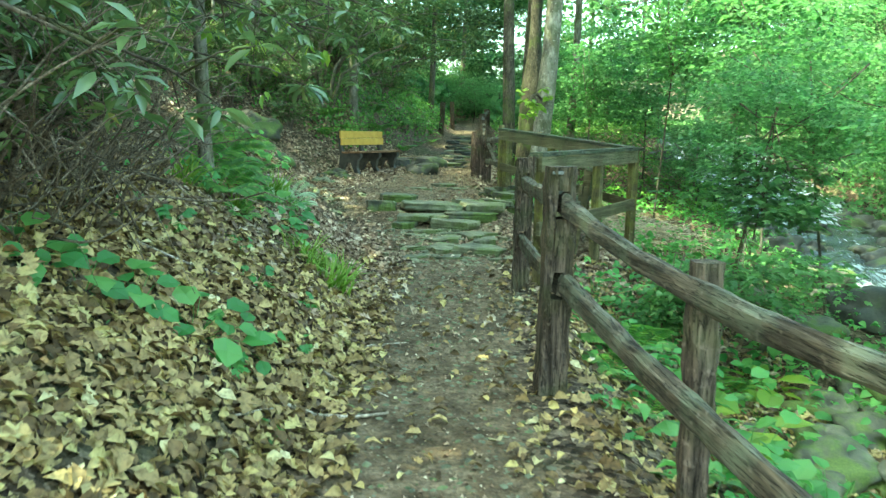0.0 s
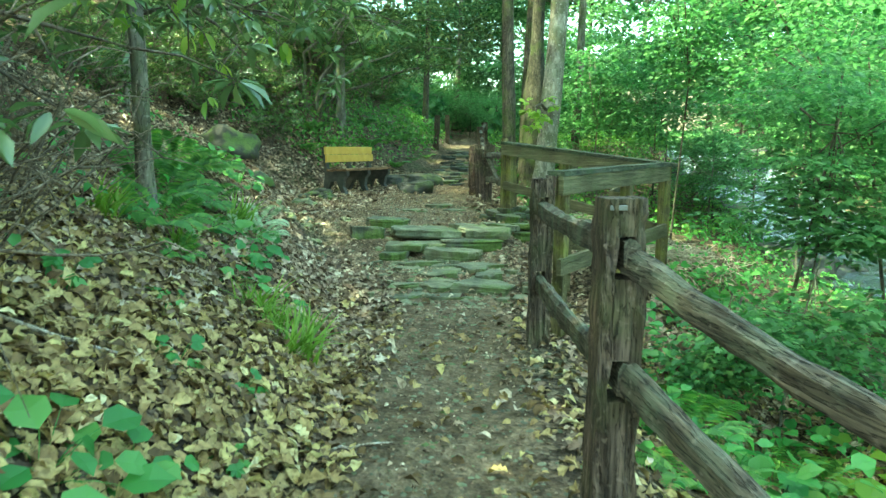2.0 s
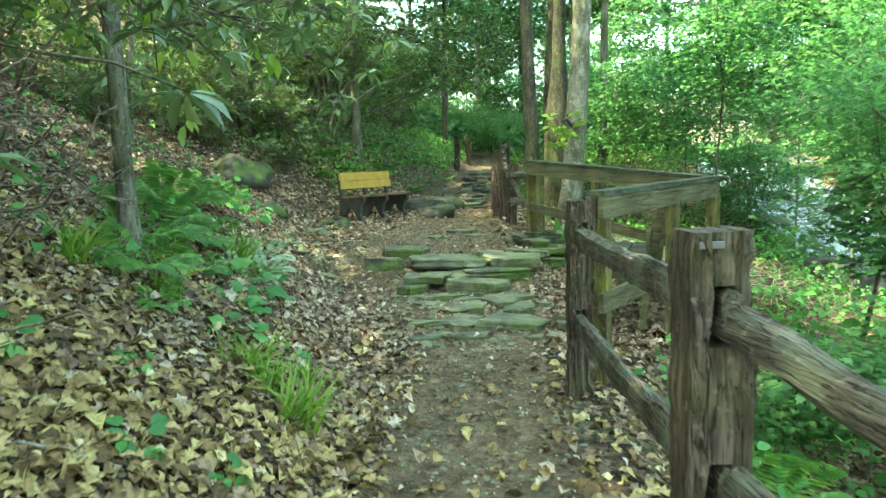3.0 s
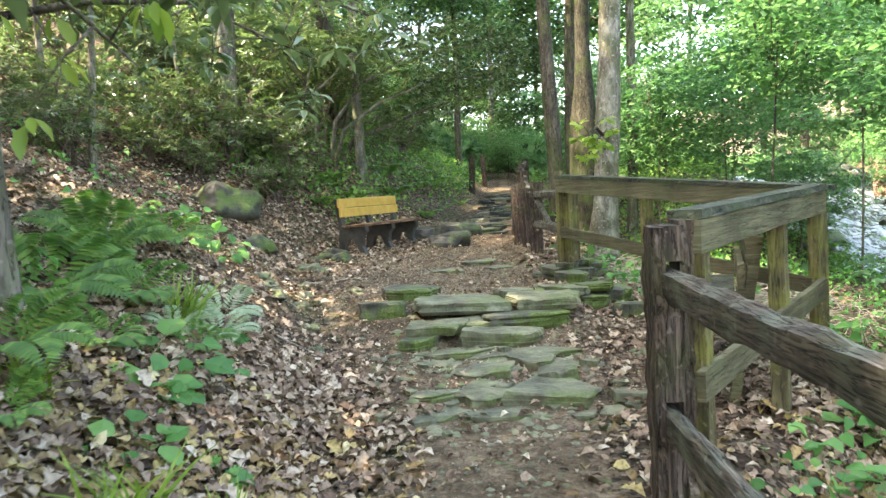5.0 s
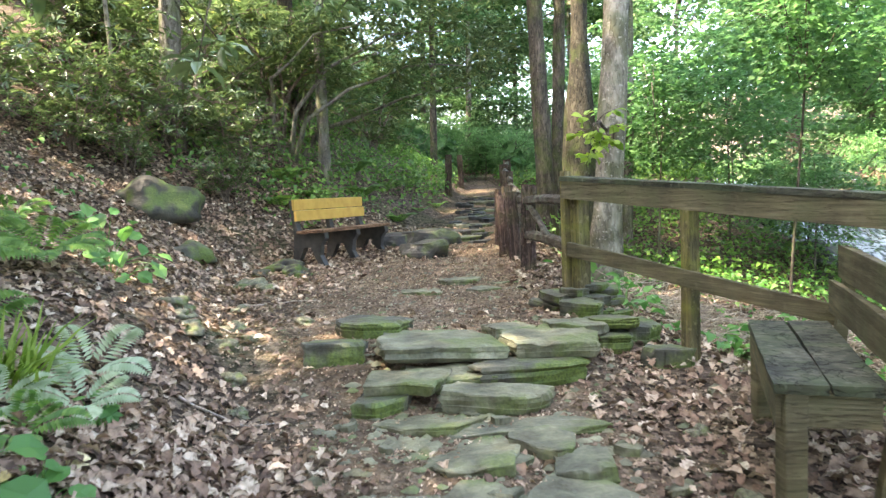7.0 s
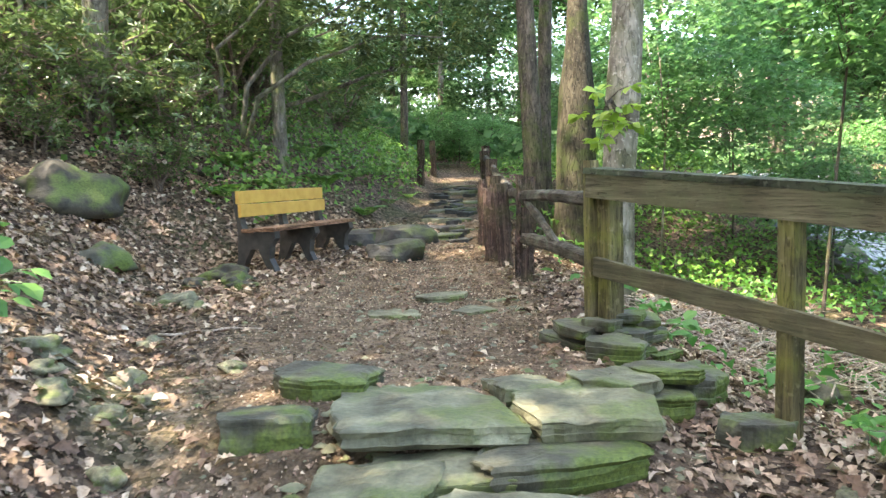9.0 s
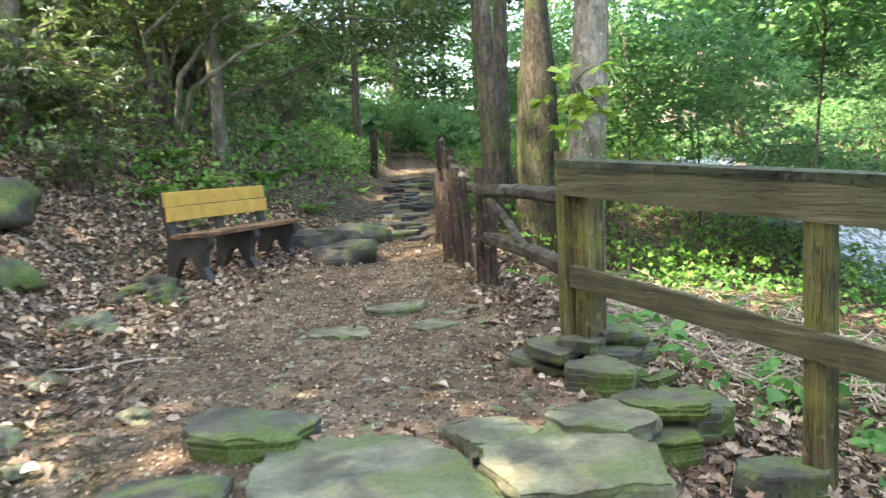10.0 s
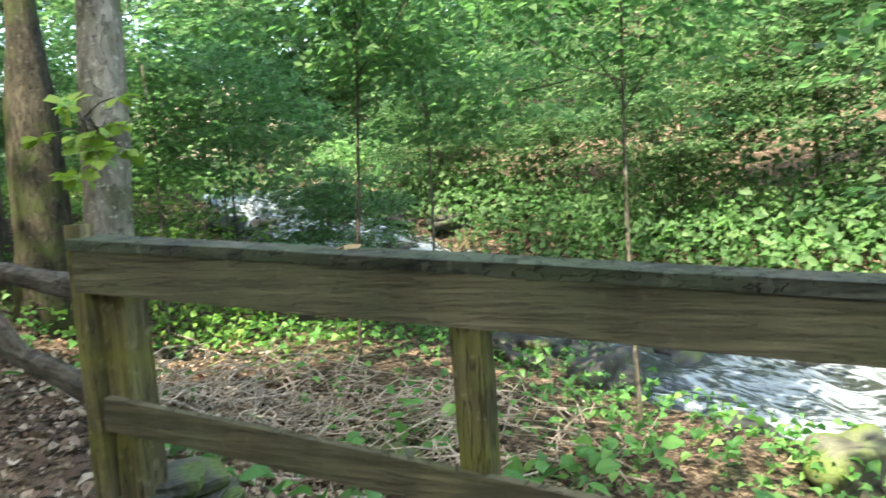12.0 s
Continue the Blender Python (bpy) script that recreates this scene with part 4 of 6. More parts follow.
# ---- rhododendrons ----
def rhododendron_meshes(seed, stems=9, height=2.2, spread=1.5, whorls=230, bare=0):
    rng = random.Random(seed)
    rs = np.random.RandomState(seed)
    pieces, tips = [], []
    for k in range(stems):
        a = rng.uniform(0, math.tau)
        r = spread * rng.uniform(0.4, 1.0)
        end = Vector((r * math.cos(a), r * math.sin(a), height * rng.uniform(0.55, 1.0)))
        pts, rad = [], []
        for i in range(7):
            t = i / 6
            p = Vector((end.x * t ** 1.3, end.y * t ** 1.3, end.z * (1 - (1 - t) ** 1.6))) + Vector((rng.uniform(-0.12, 0.12), rng.uniform(-0.12, 0.12), 0)) * (t > 0)
            pts.append(p)
            rad.append(0.034 * (1 - 0.75 * t) + 0.004)
        pts[0].z = -0.25
        pieces.append(limb(pts, rad, 5, rng))
        for _ in range(5):
            i = rng.randint(2, 6)
            q = pts[i] + Vector((rng.uniform(-0.6, 0.6), rng.uniform(-0.6, 0.6), rng.uniform(-0.15, 0.45)))
            m = pts[i].lerp(q, 0.5) + Vector((rng.uniform(-0.1, 0.1), rng.uniform(-0.1, 0.1), -0.06))
            pieces.append(limb([pts[i], m, q], [0.012, 0.009, 0.004], 4, rng))
            tips += [q, m]
        tips += pts[4:]
    for _ in range(bare):
        a, r = rng.uniform(0, math.tau), rng.uniform(0.2, spread)
        p = Vector((r * math.cos(a), r * math.sin(a), rng.uniform(-0.1, 0.5)))
        pts = [p]
        for i in range(5):
            p = p + Vector((rng.uniform(-0.3, 0.3), rng.uniform(-0.3, 0.3), rng.uniform(-0.05, 0.3)))
            pts.append(p)
        pieces.append(limb(pts, [0.011, 0.010, 0.008, 0.007, 0.005, 0.003], 4, rng))
    tip = np.array([tuple(t) for t in tips])
    c = tip[rs.randint(0, len(tip), whorls)] + rs.normal(0, 0.20, (whorls, 3)) * np.array([1.1, 1.1, 0.7])
    n = whorls * 8
    w = np.repeat(np.arange(whorls), 8)
    ang = np.tile(np.arange(8) * math.tau / 8, whorls) + np.repeat(rs.uniform(0, 6, whorls), 8) + rs.normal(0, 0.2, n)
    axis = rs.normal(0, 0.45, (whorls, 3)) + np.array([0, 0, 1.0])
    axis /= np.linalg.norm(axis, axis=1, keepdims=True)
    e1 = np.cross(axis, np.array([1.0, 0, 0]))
    e1 /= np.linalg.norm(e1, axis=1, keepdims=True)
    e2 = np.cross(axis, e1)
    al = e1[w] * np.cos(ang)[:, None] + e2[w] * np.sin(ang)[:, None] + axis[w] * rs.normal(0.12, 0.22, n)[:, None]
    v, f = leaf_cloud(c[w] + al * 0.015, al, axis[w] + rs.normal(0, 0.12, (n, 3)), np.repeat(rs.uniform(0.13, 0.22, whorls), 8) * rs.uniform(0.8, 1.15, n), 0.135, 0.05, 0.22, "simple")
    sv, sf = joined(pieces)
    return mesh_data("woody_frame", sv, sf, TWIG, True), mesh_data("foliage", v, f, GREEN_RHODO)


RHODO = [rhododendron_meshes(301, 9, 2.2, 1.5, 340, 10), rhododendron_meshes(302, 8, 1.7, 1.3, 190, 8), rhododendron_meshes(303, 10, 2.6, 1.7, 560, 0), rhododendron_meshes(304, 9, 1.9, 1.4, 170, 80)]


def rhododendron(x, y, k, s, turn, lean=(0, 0), label="rhododendron bush with long dark leaves on the bank", dz=0.0):
    t = thing("rhododendron", (x, y, ground_z(x, y) - 0.05 + dz), label, "shrub", "rhododendrons of the bank")
    t.matrix_world = pose(x, y, ground_z(x, y) - 0.05 + dz, lean[0], lean[1], turn) @ Matrix.Scale(s, 4)
    part("woody_frame", RHODO[k][0], t)
    part("foliage", RHODO[k][1], t)
    return t


for x, y, k, s, turn, lean in ((-2.35, 3.6, 3, 0.62, 20, (0, 8)), (-2.5, 4.5, 3, 0.6, 130, (0, 8)), (-2.5, 2.7, 3, 0.6, 230, (0, 8)), (-3.0, 3.9, 0, 0.8, 20, (0, 12)), (-3.3, 5.0, 0, 1.05, 0, (0, 16)), (-3.9, 6.6, 2, 0.95, 70, (0, 14)), (-3.7, 3.2, 2, 1.2, 200, (0, 16)), (-4.6, 8.5, 0, 1.0, 10, (0, 0)), (-5.0, 5.0, 2, 1.2, 90, (0, 0)),
                               (-4.3, 17.6, 1, 0.8, 40, (0, 0)), (-3.5, 18.2, 1, 0.75, 100, (0, 0)), (-5.4, 17.2, 1, 0.8, 200, (0, 0)), (-6.6, 16.4, 1, 0.85, 10, (0, 0)), (-4.6, 19.2, 0, 1.0, 60, (0, 0)), (-3.2, 20.0, 0, 1.1, 0, (0, 0)), (-6.0, 19.0, 2, 1.0, 30, (0, 0)), (-7.8, 15.2, 1, 1.0, 77, (0, 0)), (-7.6, 18.0, 0, 1.1, 5, (0, 0)), (-6.8, 13.0, 1, 0.9, 150, (0, 0)), (-5.8, 11.0, 1, 0.9, 210, (0, 0)), (-8.8, 13.5, 0, 1.2, 10, (0, 0)), (-3.2, 22.5, 2, 1.2, 20, (0, 0)), (-5.2, 22.0, 2, 1.3, 80, (0, 0)), (-1.9, 24.5, 1, 1.0, 0, (0, 0)),
                               (-4.2, 4.4, 2, 1.1, 310, (0, 10)), (-4.4, 2.4, 0, 1.2, 40, (0, 8)), (-5.6, 6.8, 2, 1.2, 140, (0, 0)), (-4.4, 7.3, 0, 1.0, 250, (0, 8)), (-6.4, 9.2, 2, 1.1, 33, (0, 0)), (-5.2, 13.6, 1, 0.6, 90, (0, 0)), (-6.0, 14.6, 1, 0.75, 20, (0, 0)), (-5.3, 16.3, 1, 0.55, 0, (0, 0)), (-4.6, 16.6, 1, 0.5, 60, (0, 0)), (-3.4, 17.0, 1, 0.45, 160, (0, 0))):
    rhododendron(x, y, k, s, turn, lean)


def twig_thicket(x, y, seed, n):
    """Bare tangled stems of an old shrub, springing from the bank and arching down over the litter."""
    rng = random.Random(seed)
    o = Vector((x, y, ground_z(x, y)))
    t = thing("bare_shrub", o, "tangle of bare grey rhododendron stems on the bank", "shrub", "rhododendrons of the bank")
    for _ in range(n):
        p = Vector((rng.uniform(-0.5, 0.2), rng.uniform(-0.8, 0.8), 0))
        p.z = ground_z(x + p.x, y + p.y) - o.z - 0.05
        r = rng.uniform(0.003, 0.011)
        step = Vector((rng.uniform(0.0, 0.16), rng.uniform(-0.13, 0.13), rng.uniform(0.08, 0.26)))
        pts = [p.copy()]
        for i in range(8):
            step.x, step.y = min(0.13, max(-0.10, step.x)), min(0.13, max(-0.13, step.y))
            p = p + step
            p.z = max(p.z, ground_z(x + p.x, y + p.y) - o.z + 0.01)
            step = step + Vector((rng.uniform(-0.06, 0.07), rng.uniform(-0.07, 0.07), rng.uniform(-0.085, 0.03)))
            pts.append(p.copy())
        stems = [limb(pts, [r * (1 - 0.09 * i) for i in range(9)], 5, rng)]
        for _ in range(2):
            i = rng.randint(2, 7)
            q = pts[i] + Vector((rng.uniform(-0.25, 0.3), rng.uniform(-0.3, 0.3), rng.uniform(-0.25, 0.15)))
            stems.append(limb([pts[i], pts[i].lerp(q, 0.5) + Vector((0, 0, 0.04)), q], [r * 0.5, r * 0.4, 0.0015], 4, rng))
        v, f = joined(stems)
        part("stem", mesh_data("stem", v, f, TWIG, True), t)


for x, y, seed, n in ((-2.25, 3.3, 431, 34), (-2.1, 4.1, 432, 34), (-2.3, 4.9, 433, 30), (-2.5, 2.5, 434, 26), (-2.6, 3.8, 435, 30), (-2.6, 5.8, 436, 18)):
    twig_thicket(x, y, seed, n)


def arching_rhododendron():
    """The old rhododendron whose limbs arch over the trail beyond the bench."""
    rng, rs = random.Random(71), np.random.RandomState(71)
    o = Vector((-2.9, 19.6, ground_z(-2.9, 19.6)))
    t = thing("rhododendron", o, "old rhododendron arching over the trail with crooked limbs", "shrub")
    pieces = []
    for ends in (((0.4, -0.6, 0.6), (1.2, -0.7, 1.1), (2.2, -0.4, 1.5), (3.2, -0.2, 1.5)), ((0.2, -0.4, 0.8), (0.8, -0.5, 1.5), (1.8, -0.2, 2.1), (3.0, 0.2, 2.2)), ((-0.2, -0.5, 0.6), (-0.1, -0.9, 1.3), (0.7, -1.0, 2.0), (1.9, -0.9, 2.3)), ((0.5, 0.2, 0.5), (1.6, 0.6, 0.9), (2.6, 0.9, 1.2), (3.4, 1.0, 1.3))):
        pts = [Vector((0, 0, -0.3))] + [Vector(e) for e in ends]
        fine = []
        for a, b in zip(pts, pts[1:]):
            fine += [a, a.lerp(b, 0.5) + Vector((rng.uniform(-0.08, 0.08), rng.uniform(-0.08, 0.08), rng.uniform(-0.06, 0.06)))]
        fine.append(pts[-1])
        pieces.append(limb(fine, [0.052 * (1 - 0.8 * i / (len(fine) - 1)) for i in range(len(fine))], 7, rng))
    v, f = joined(pieces)
    part("woody_frame", mesh_data("woody_frame", v, f, BARK_GREY, True), t)
    wn_ = 900
    u = rs.normal(0, 1, (wn_, 3))
    u /= np.linalg.norm(u, axis=1, keepdims=True)
    c = u * (rs.uniform(0.5, 1.0, wn_) ** 0.5)[:, None] * np.array([2.6, 1.7, 1.2]) * (0.8 + 0.25 * np.sin(4 * u[:, :1] + 2) * np.cos(5 * u[:, 1:2])) + np.array([2.1, 0.0, 1.85])
    n = wn_ * 8
    w = np.repeat(np.arange(wn_), 8)
    ang = rs.uniform(0, math.tau, n)
    al = np.stack([np.cos(ang), np.sin(ang), rs.normal(-0.15, 0.2, n)], 1) + np.repeat(rs.normal(0, 0.25, (wn_, 3)), 8, 0)
    v, f = leaf_cloud(c[w] + al * 0.02, al, random_ups(rs, n, 0.2), rs.uniform(0.11, 0.18, n), 0.14, 0.06, 0.12, "simple")
    part("foliage", mesh_data("foliage", v, f, GREEN_RHODO), t)


arching_rhododendron()


def hanging_branch(x, y, z, ends, n, seed, label, name="overhanging_branch", mat=GREEN_RHODO, size=(0.10, 0.17), wide=0.16, hang=-0.3, each=8):
    rng, rs = random.Random(seed), np.random.RandomState(seed)
    t = thing(name, (x, y, z), label, "branch")
    pts = [Vector((0, 0, 0))] + [Vector(e) for e in ends]
    v, f = limb(pts, [0.03 * (1 - 0.85 * i / (len(pts) - 1)) for i in range(len(pts))], 6, rng)
    part("branch", mesh_data("branch", v, f, BARK_DARK, True), t)
    pieces, cs = [], []
    for _ in range(n):
        i = rng.randint(1, len(pts) - 1)
        a = pts[i - 1].lerp(pts[i], rng.random())
        b = a + Vector((rng.uniform(-0.4, 0.4), rng.uniform(-0.4, 0.4), rng.uniform(-0.4, 0.15)))
        pieces.append(limb([a, a.lerp(b, 0.5) + Vector((0, 0, 0.03)), b], [0.007, 0.005, 0.003], 4, rng))
        cs.append(tuple(b))
    v, f = joined(pieces)
    tagged(part("fine_wood", mesh_data("fine_wood", v, f, BARK_DARK, True), t), kind="stuff")
    c = np.repeat(np.array(cs), each, 0)
    m = len(c)
    ang = rs.uniform(0, math.tau, m)
    al = np.stack([np.cos(ang), np.sin(ang), rs.normal(hang, 0.4, m)], 1)
    v, f = leaf_cloud(c + al * 0.02, al, random_ups(rs, m, 0.4), rs.uniform(*size, m), wide, 0.07, 0.15, "oval")
    part("foliage", mesh_data("foliage", v, f, mat), t)


hanging_branch(-2.9, 3.0, 2.0, [(0.7, 0.2, 0.05), (1.3, 0.2, -0.15), (1.8, 0.3, -0.35)], 16, 401, "rhododendron branch hanging over the leafy bank")
hanging_branch(-3.2, 4.6, 2.3, [(0.8, 0.4, 0.1), (1.5, 1.0, 0.05), (2.2, 1.8, -0.1)], 40, 402, "rhododendron branch hanging over the leafy bank")
hanging_branch(-3.2, 6.0, 2.6, [(0.9, 0.5, 0.05), (1.8, 1.2, 0.05), (2.5, 2.2, -0.1)], 44, 403, "rhododendron branch hanging over the leafy bank")
hanging_branch(-2.9, 3.0, 2.1, [(0.6, 0.3, 0.0), (1.1, 0.5, -0.2), (1.5, 0.9, -0.45)], 14, 404, "rhododendron branch hanging over the leafy bank")
hanging_branch(4.6, 9.9, 3.2, [(-0.8, 0.3, 0.3), (-1.7, 0.6, 0.35), (-2.4, 0.7, 0.2)], 30, 405, "leafy maple branch reaching out above the railing", mat=GREEN_MAPLE, size=(0.07, 0.13), wide=0.4)
hanging_branch(1.98, 15.15, 2.0, [(-0.2, -0.4, 0.15), (-0.35, -0.8, 0.1), (-0.4, -1.1, 0.0)], 14, 406, "spray of bright leaves growing from the pale tree", mat=GREEN_GRASS, size=(0.08, 0.15), wide=0.4)
hanging_branch(5.5, 14.0, 3.6, [(-0.9, -0.3, 0.2), (-1.9, -0.8, 0.1), (-2.9, -1.2, -0.15)], 40, 407, "leafy maple branch reaching out above the stream bank", mat=GREEN_MAPLE, size=(0.08, 0.14), wide=0.4)

hanging_branch(-2.8, 8.2, 2.5, [(0.6, 0.3, 0.15), (1.2, 0.3, 0.1), (1.9, 0.5, -0.25)], 20, 408, "rhododendron branch hanging over the leafy bank")
hanging_branch(-3.0, 9.6, 3.0, [(0.8, 0.5, 0.2), (1.7, 1.0, 0.15), (2.6, 1.6, -0.1)], 26, 409, "rhododendron branch hanging over the leafy bank")

hanging_branch(-2.6, 2.6, 1.9, [(0.5, 0.1, 0.1), (0.9, 0.3, 0.0), (1.35, 0.35, -0.2)], 9, 410, "rhododendron branch hanging over the leafy bank", size=(0.13, 0.21), wide=0.17)
hanging_branch(-2.9, 3.6, 2.0, [(0.6, 0.2, 0.05), (1.1, 0.6, -0.05), (1.7, 0.9, -0.2)], 12, 411, "rhododendron branch hanging over the leafy bank", size=(0.13, 0.2), wide=0.17)

hanging_branch(-3.0, 6.6, 2.9, [(0.8, 0.2, -0.25), (1.45, 0.3, -0.65), (1.75, 0.3, -0.95)], 12, 415, "thin branch with drooping yellowing leaves above the bank", mat=YELLOW_LEAF, size=(0.09, 0.15), wide=0.22, hang=-1.6, each=3)
hanging_branch(-2.8, 5.6, 2.9, [(0.7, 0.2, -0.15), (1.3, 0.5, -0.45), (1.7, 0.7, -0.75)], 9, 416, "thin branch with drooping yellowing leaves above the bank", mat=YELLOW_LEAF, size=(0.08, 0.14), wide=0.22, hang=-1.6, each=3)

# ---- small plants ----
def fern_mesh(seed, fronds, length, mat=GREEN_FERN):
    rs = np.random.RandomState(seed)
    P, A, U, S = [], [], [], []
    for k in range(fronds):
        a = k * math.tau / fronds + rs.uniform(-0.3, 0.3)
        L = length * rs.uniform(0.7, 1.1)
        for i in range(3, 22):
            t = i / 22
            r, z = L * t * (0.95 - 0.2 * t), L * (1.15 * t - 0.85 * t * t)
            d = np.array([math.cos(a), math.sin(a), 1.15 - 1.7 * t])
            side = np.array([-math.sin(a), math.cos(a), 0])
            w = L * 0.22 * math.sin(math.pi * min(1, 0.12 + 0.9 * t)) ** 0.8
            for s in (-1, 1):
                P.append((r * math.cos(a), r * math.sin(a), z))
                A.append(side * s + d * 0.35)
                U.append(np.array([0, 0, 1.0]) + np.array([math.cos(a), math.sin(a), 0]) * (t - 0.4))
                S.append(w)
    v, f = leaf_cloud(np.array(P), np.array(A), np.array(U), np.array(S), 0.15, 0.03, 0.12)
    nv, nf = len(v) // fronds, len(f) // fronds
    return [mesh_data("frond", v[k * nv:(k + 1) * nv], f[:nf], mat) for k in range(fronds)]


def blades_mesh(seed, n, length, spread):
    rs = np.random.RandomState(seed)
    verts, faces = [], []
    for k in range(n):
        a, L = rs.uniform(0, math.tau), length * rs.uniform(0.6, 1.15)
        o = np.array([rs.normal(0, spread), rs.normal(0, spread), 0])
        d, s = np.array([math.cos(a), math.sin(a), 0]), np.array([-math.sin(a), math.cos(a), 0])
        b = rs.uniform(0.3, 0.9)
        i0 = len(verts)
        for t in (0, 0.4, 0.75, 1.0):
            p = o + d * L * b * t ** 1.7 + np.array([0, 0, L * (t - 0.45 * b * t * t)])
            w = 0.009 * (1 - t ** 2) + 0.001
            verts += [p + s * w, p - s * w]
        faces += [(i0 + 2 * j, i0 + 2 * j + 1, i0 + 2 * j + 3, i0 + 2 * j + 2) for j in range(3)]
    return mesh_data("grass_tuft", verts, faces, GREEN_GRASS)


def herb_mesh(seed, n, spread, height, size, shape="oval", mat=GREEN_HERB, wide=0.42):
    rs = np.random.RandomState(seed)
    a = rs.uniform(0, math.tau, n)
    r = spread * np.sqrt(rs.uniform(0, 1, n))
    pos = np.stack([r * np.cos(a), r * np.sin(a), height * (0.6 + 0.4 * rs.uniform(-1, 1, n)) * (1 - 0.3 * r / spread)], 1)
    al = np.stack([np.cos(a), np.sin(a), rs.normal(-0.1, 0.2, n)], 1) + rs.normal(0, 0.4, (n, 3)) * np.array([1, 1, 0.2])
    v, f = leaf_cloud(pos, al, random_ups(rs, n, 0.12 if size > 0.15 else 0.22), size * rs.uniform(0.6, 1.2, n), wide, 0.06, 0.12, shape)
    rng = random.Random(seed)
    stems = joined([limb([Vector((p[0] * 0.25, p[1] * 0.25, -0.03)), Vector((p[0] * 0.7, p[1] * 0.7, p[2] * 0.7)), Vector(p)], [0.003, 0.0025, 0.0015], 3, rng) for p in pos])
    o = len(v)
    verts = np.concatenate([v, np.array([tuple(q) for q in stems[0]])])
    faces = [tuple(int(i) for i in t) for t in f] + [tuple(i + o for i in t) for t in stems[1]]
    return mesh_data("herb", verts, faces, mat)


FERN = [fern_mesh(501, 9, 0.62), fern_mesh(502, 7, 0.5), fern_mesh(503, 11, 0.7)]
GRASS = [blades_mesh(511, 60, 0.26, 0.05), blades_mesh(512, 50, 0.32, 0.05)]
HERB = [herb_mesh(521, 12, 0.16, 0.16, 0.11), herb_mesh(522, 9, 0.11, 0.12, 0.09, "lobed"), herb_mesh(523, 12, 0.30, 0.16, 0.19, "oval", GREEN_HERB, 0.44), herb_mesh(524, 22, 0.4, 0.35, 0.14)]
BIG_LEAF = herb_mesh(525, 8, 0.30, 0.36, 0.32, "oval", GREEN_GRASS, 0.36)
plant_rs = np.random.RandomState(5)


def plant(name, data, x, y, s, label, cat, group, slope=True):
    turn = float(plant_rs.uniform(0, 360))
    if isinstance(data, list):
        ob = thing(name, (x, y, ground_z(x, y) - 0.01), label, cat, group)
        ob.matrix_world = pose(x, y, ground_z(x, y) - 0.01, 0, 0, turn) @ Matrix.Scale(s, 4)
        for d in data:
            part("frond", d, ob)
    else:
        ob = place(name, (x, y, ground_z(x, y) - 0.01), turn, data, label, cat, group, scale=s)
    if slope and x < -0.7 and y < 13:
        ob.matrix_world = pose(x, y, ground_z(x, y) - 0.01, 16, 20, 0) @ pose(0, 0, 0, 0, 0, turn) @ Matrix.Scale(s, 4)


for x, y, s, k in ((-2.1, 7.2, 1.0, 0), (-2.5, 8.2, 1.1, 2), (-2.7, 9.3, 1.1, 2), (-2.3, 8.9, 0.95, 0), (-1.95, 7.8, 0.8, 1), (-1.75, 8.5, 0.75, 1), (-3.0, 9.9, 1.0, 2), (-2.75, 10.6, 0.9, 0), (-1.8, 6.7, 0.7, 1), (-3.4, 11.4, 0.9, 1), (-3.7, 15.9, 0.6, 1), (-2.7, 17.6, 0.9, 0), (-2.2, 18.3, 0.9, 2), (-1.7, 18.7, 0.8, 1), (-2.8, 18.5, 1.0, 2), (-1.25, 18.3, 0.8, 1), (-0.95, 19.1, 0.8, 0), (-1.6, 19.5, 0.9, 2), (-0.6, 20.2, 0.7, 1), (-1.2, 20.9, 0.9, 0), (-0.3, 21.6, 0.7, 1), (-0.9, 22.4, 0.9, 2), (-1.9, 20.6, 1.0, 2), (1.5, 19.2, 0.8, 1), (1.7, 21.0, 0.9, 0),
                   (1.6, 3.2, 0.7, 1), (1.85, 4.0, 0.8, 0),
                   (1.28, 5.0, 0.8, 0), (1.5, 5.8, 0.9, 2), (1.25, 4.3, 0.7, 1), (1.75, 6.6, 0.9, 0), (1.45, 3.6, 0.75, 1), (2.2, 7.3, 1.0, 2), (2.5, 6.2, 0.9, 0), (3.2, 10.2, 1.0, 2)):
    plant("fern", FERN[k], x, y, s, "arching green fern on the forest floor", "fern", "ferns")
PALE = fern_mesh(504, 5, 0.6, PALE_FERN)
for x, y, s in ((-1.87, 9.35, 0.8), (-1.75, 9.0, 0.7), (-1.95, 8.7, 0.6)):
    plant("fern", PALE, x, y, s, "pale washed-out fern frond near the steps", "fern", "ferns")
for x, y, s, k in ((-1.22, 6.4, 1.0, 1), (-0.86, 5.95, 1.0, 1), (-1.05, 6.2, 0.8, 0), (-1.9, 7.0, 0.9, 0), (-0.95, 6.7, 0.7, 0), (-2.3, 6.6, 1.0, 1), (-2.0, 8.9, 1.1, 1)):
    plant("grass_tuft", GRASS[k], x, y, s, "tuft of yellow-green broad grass at the trail edge", "grass", "grass tufts")
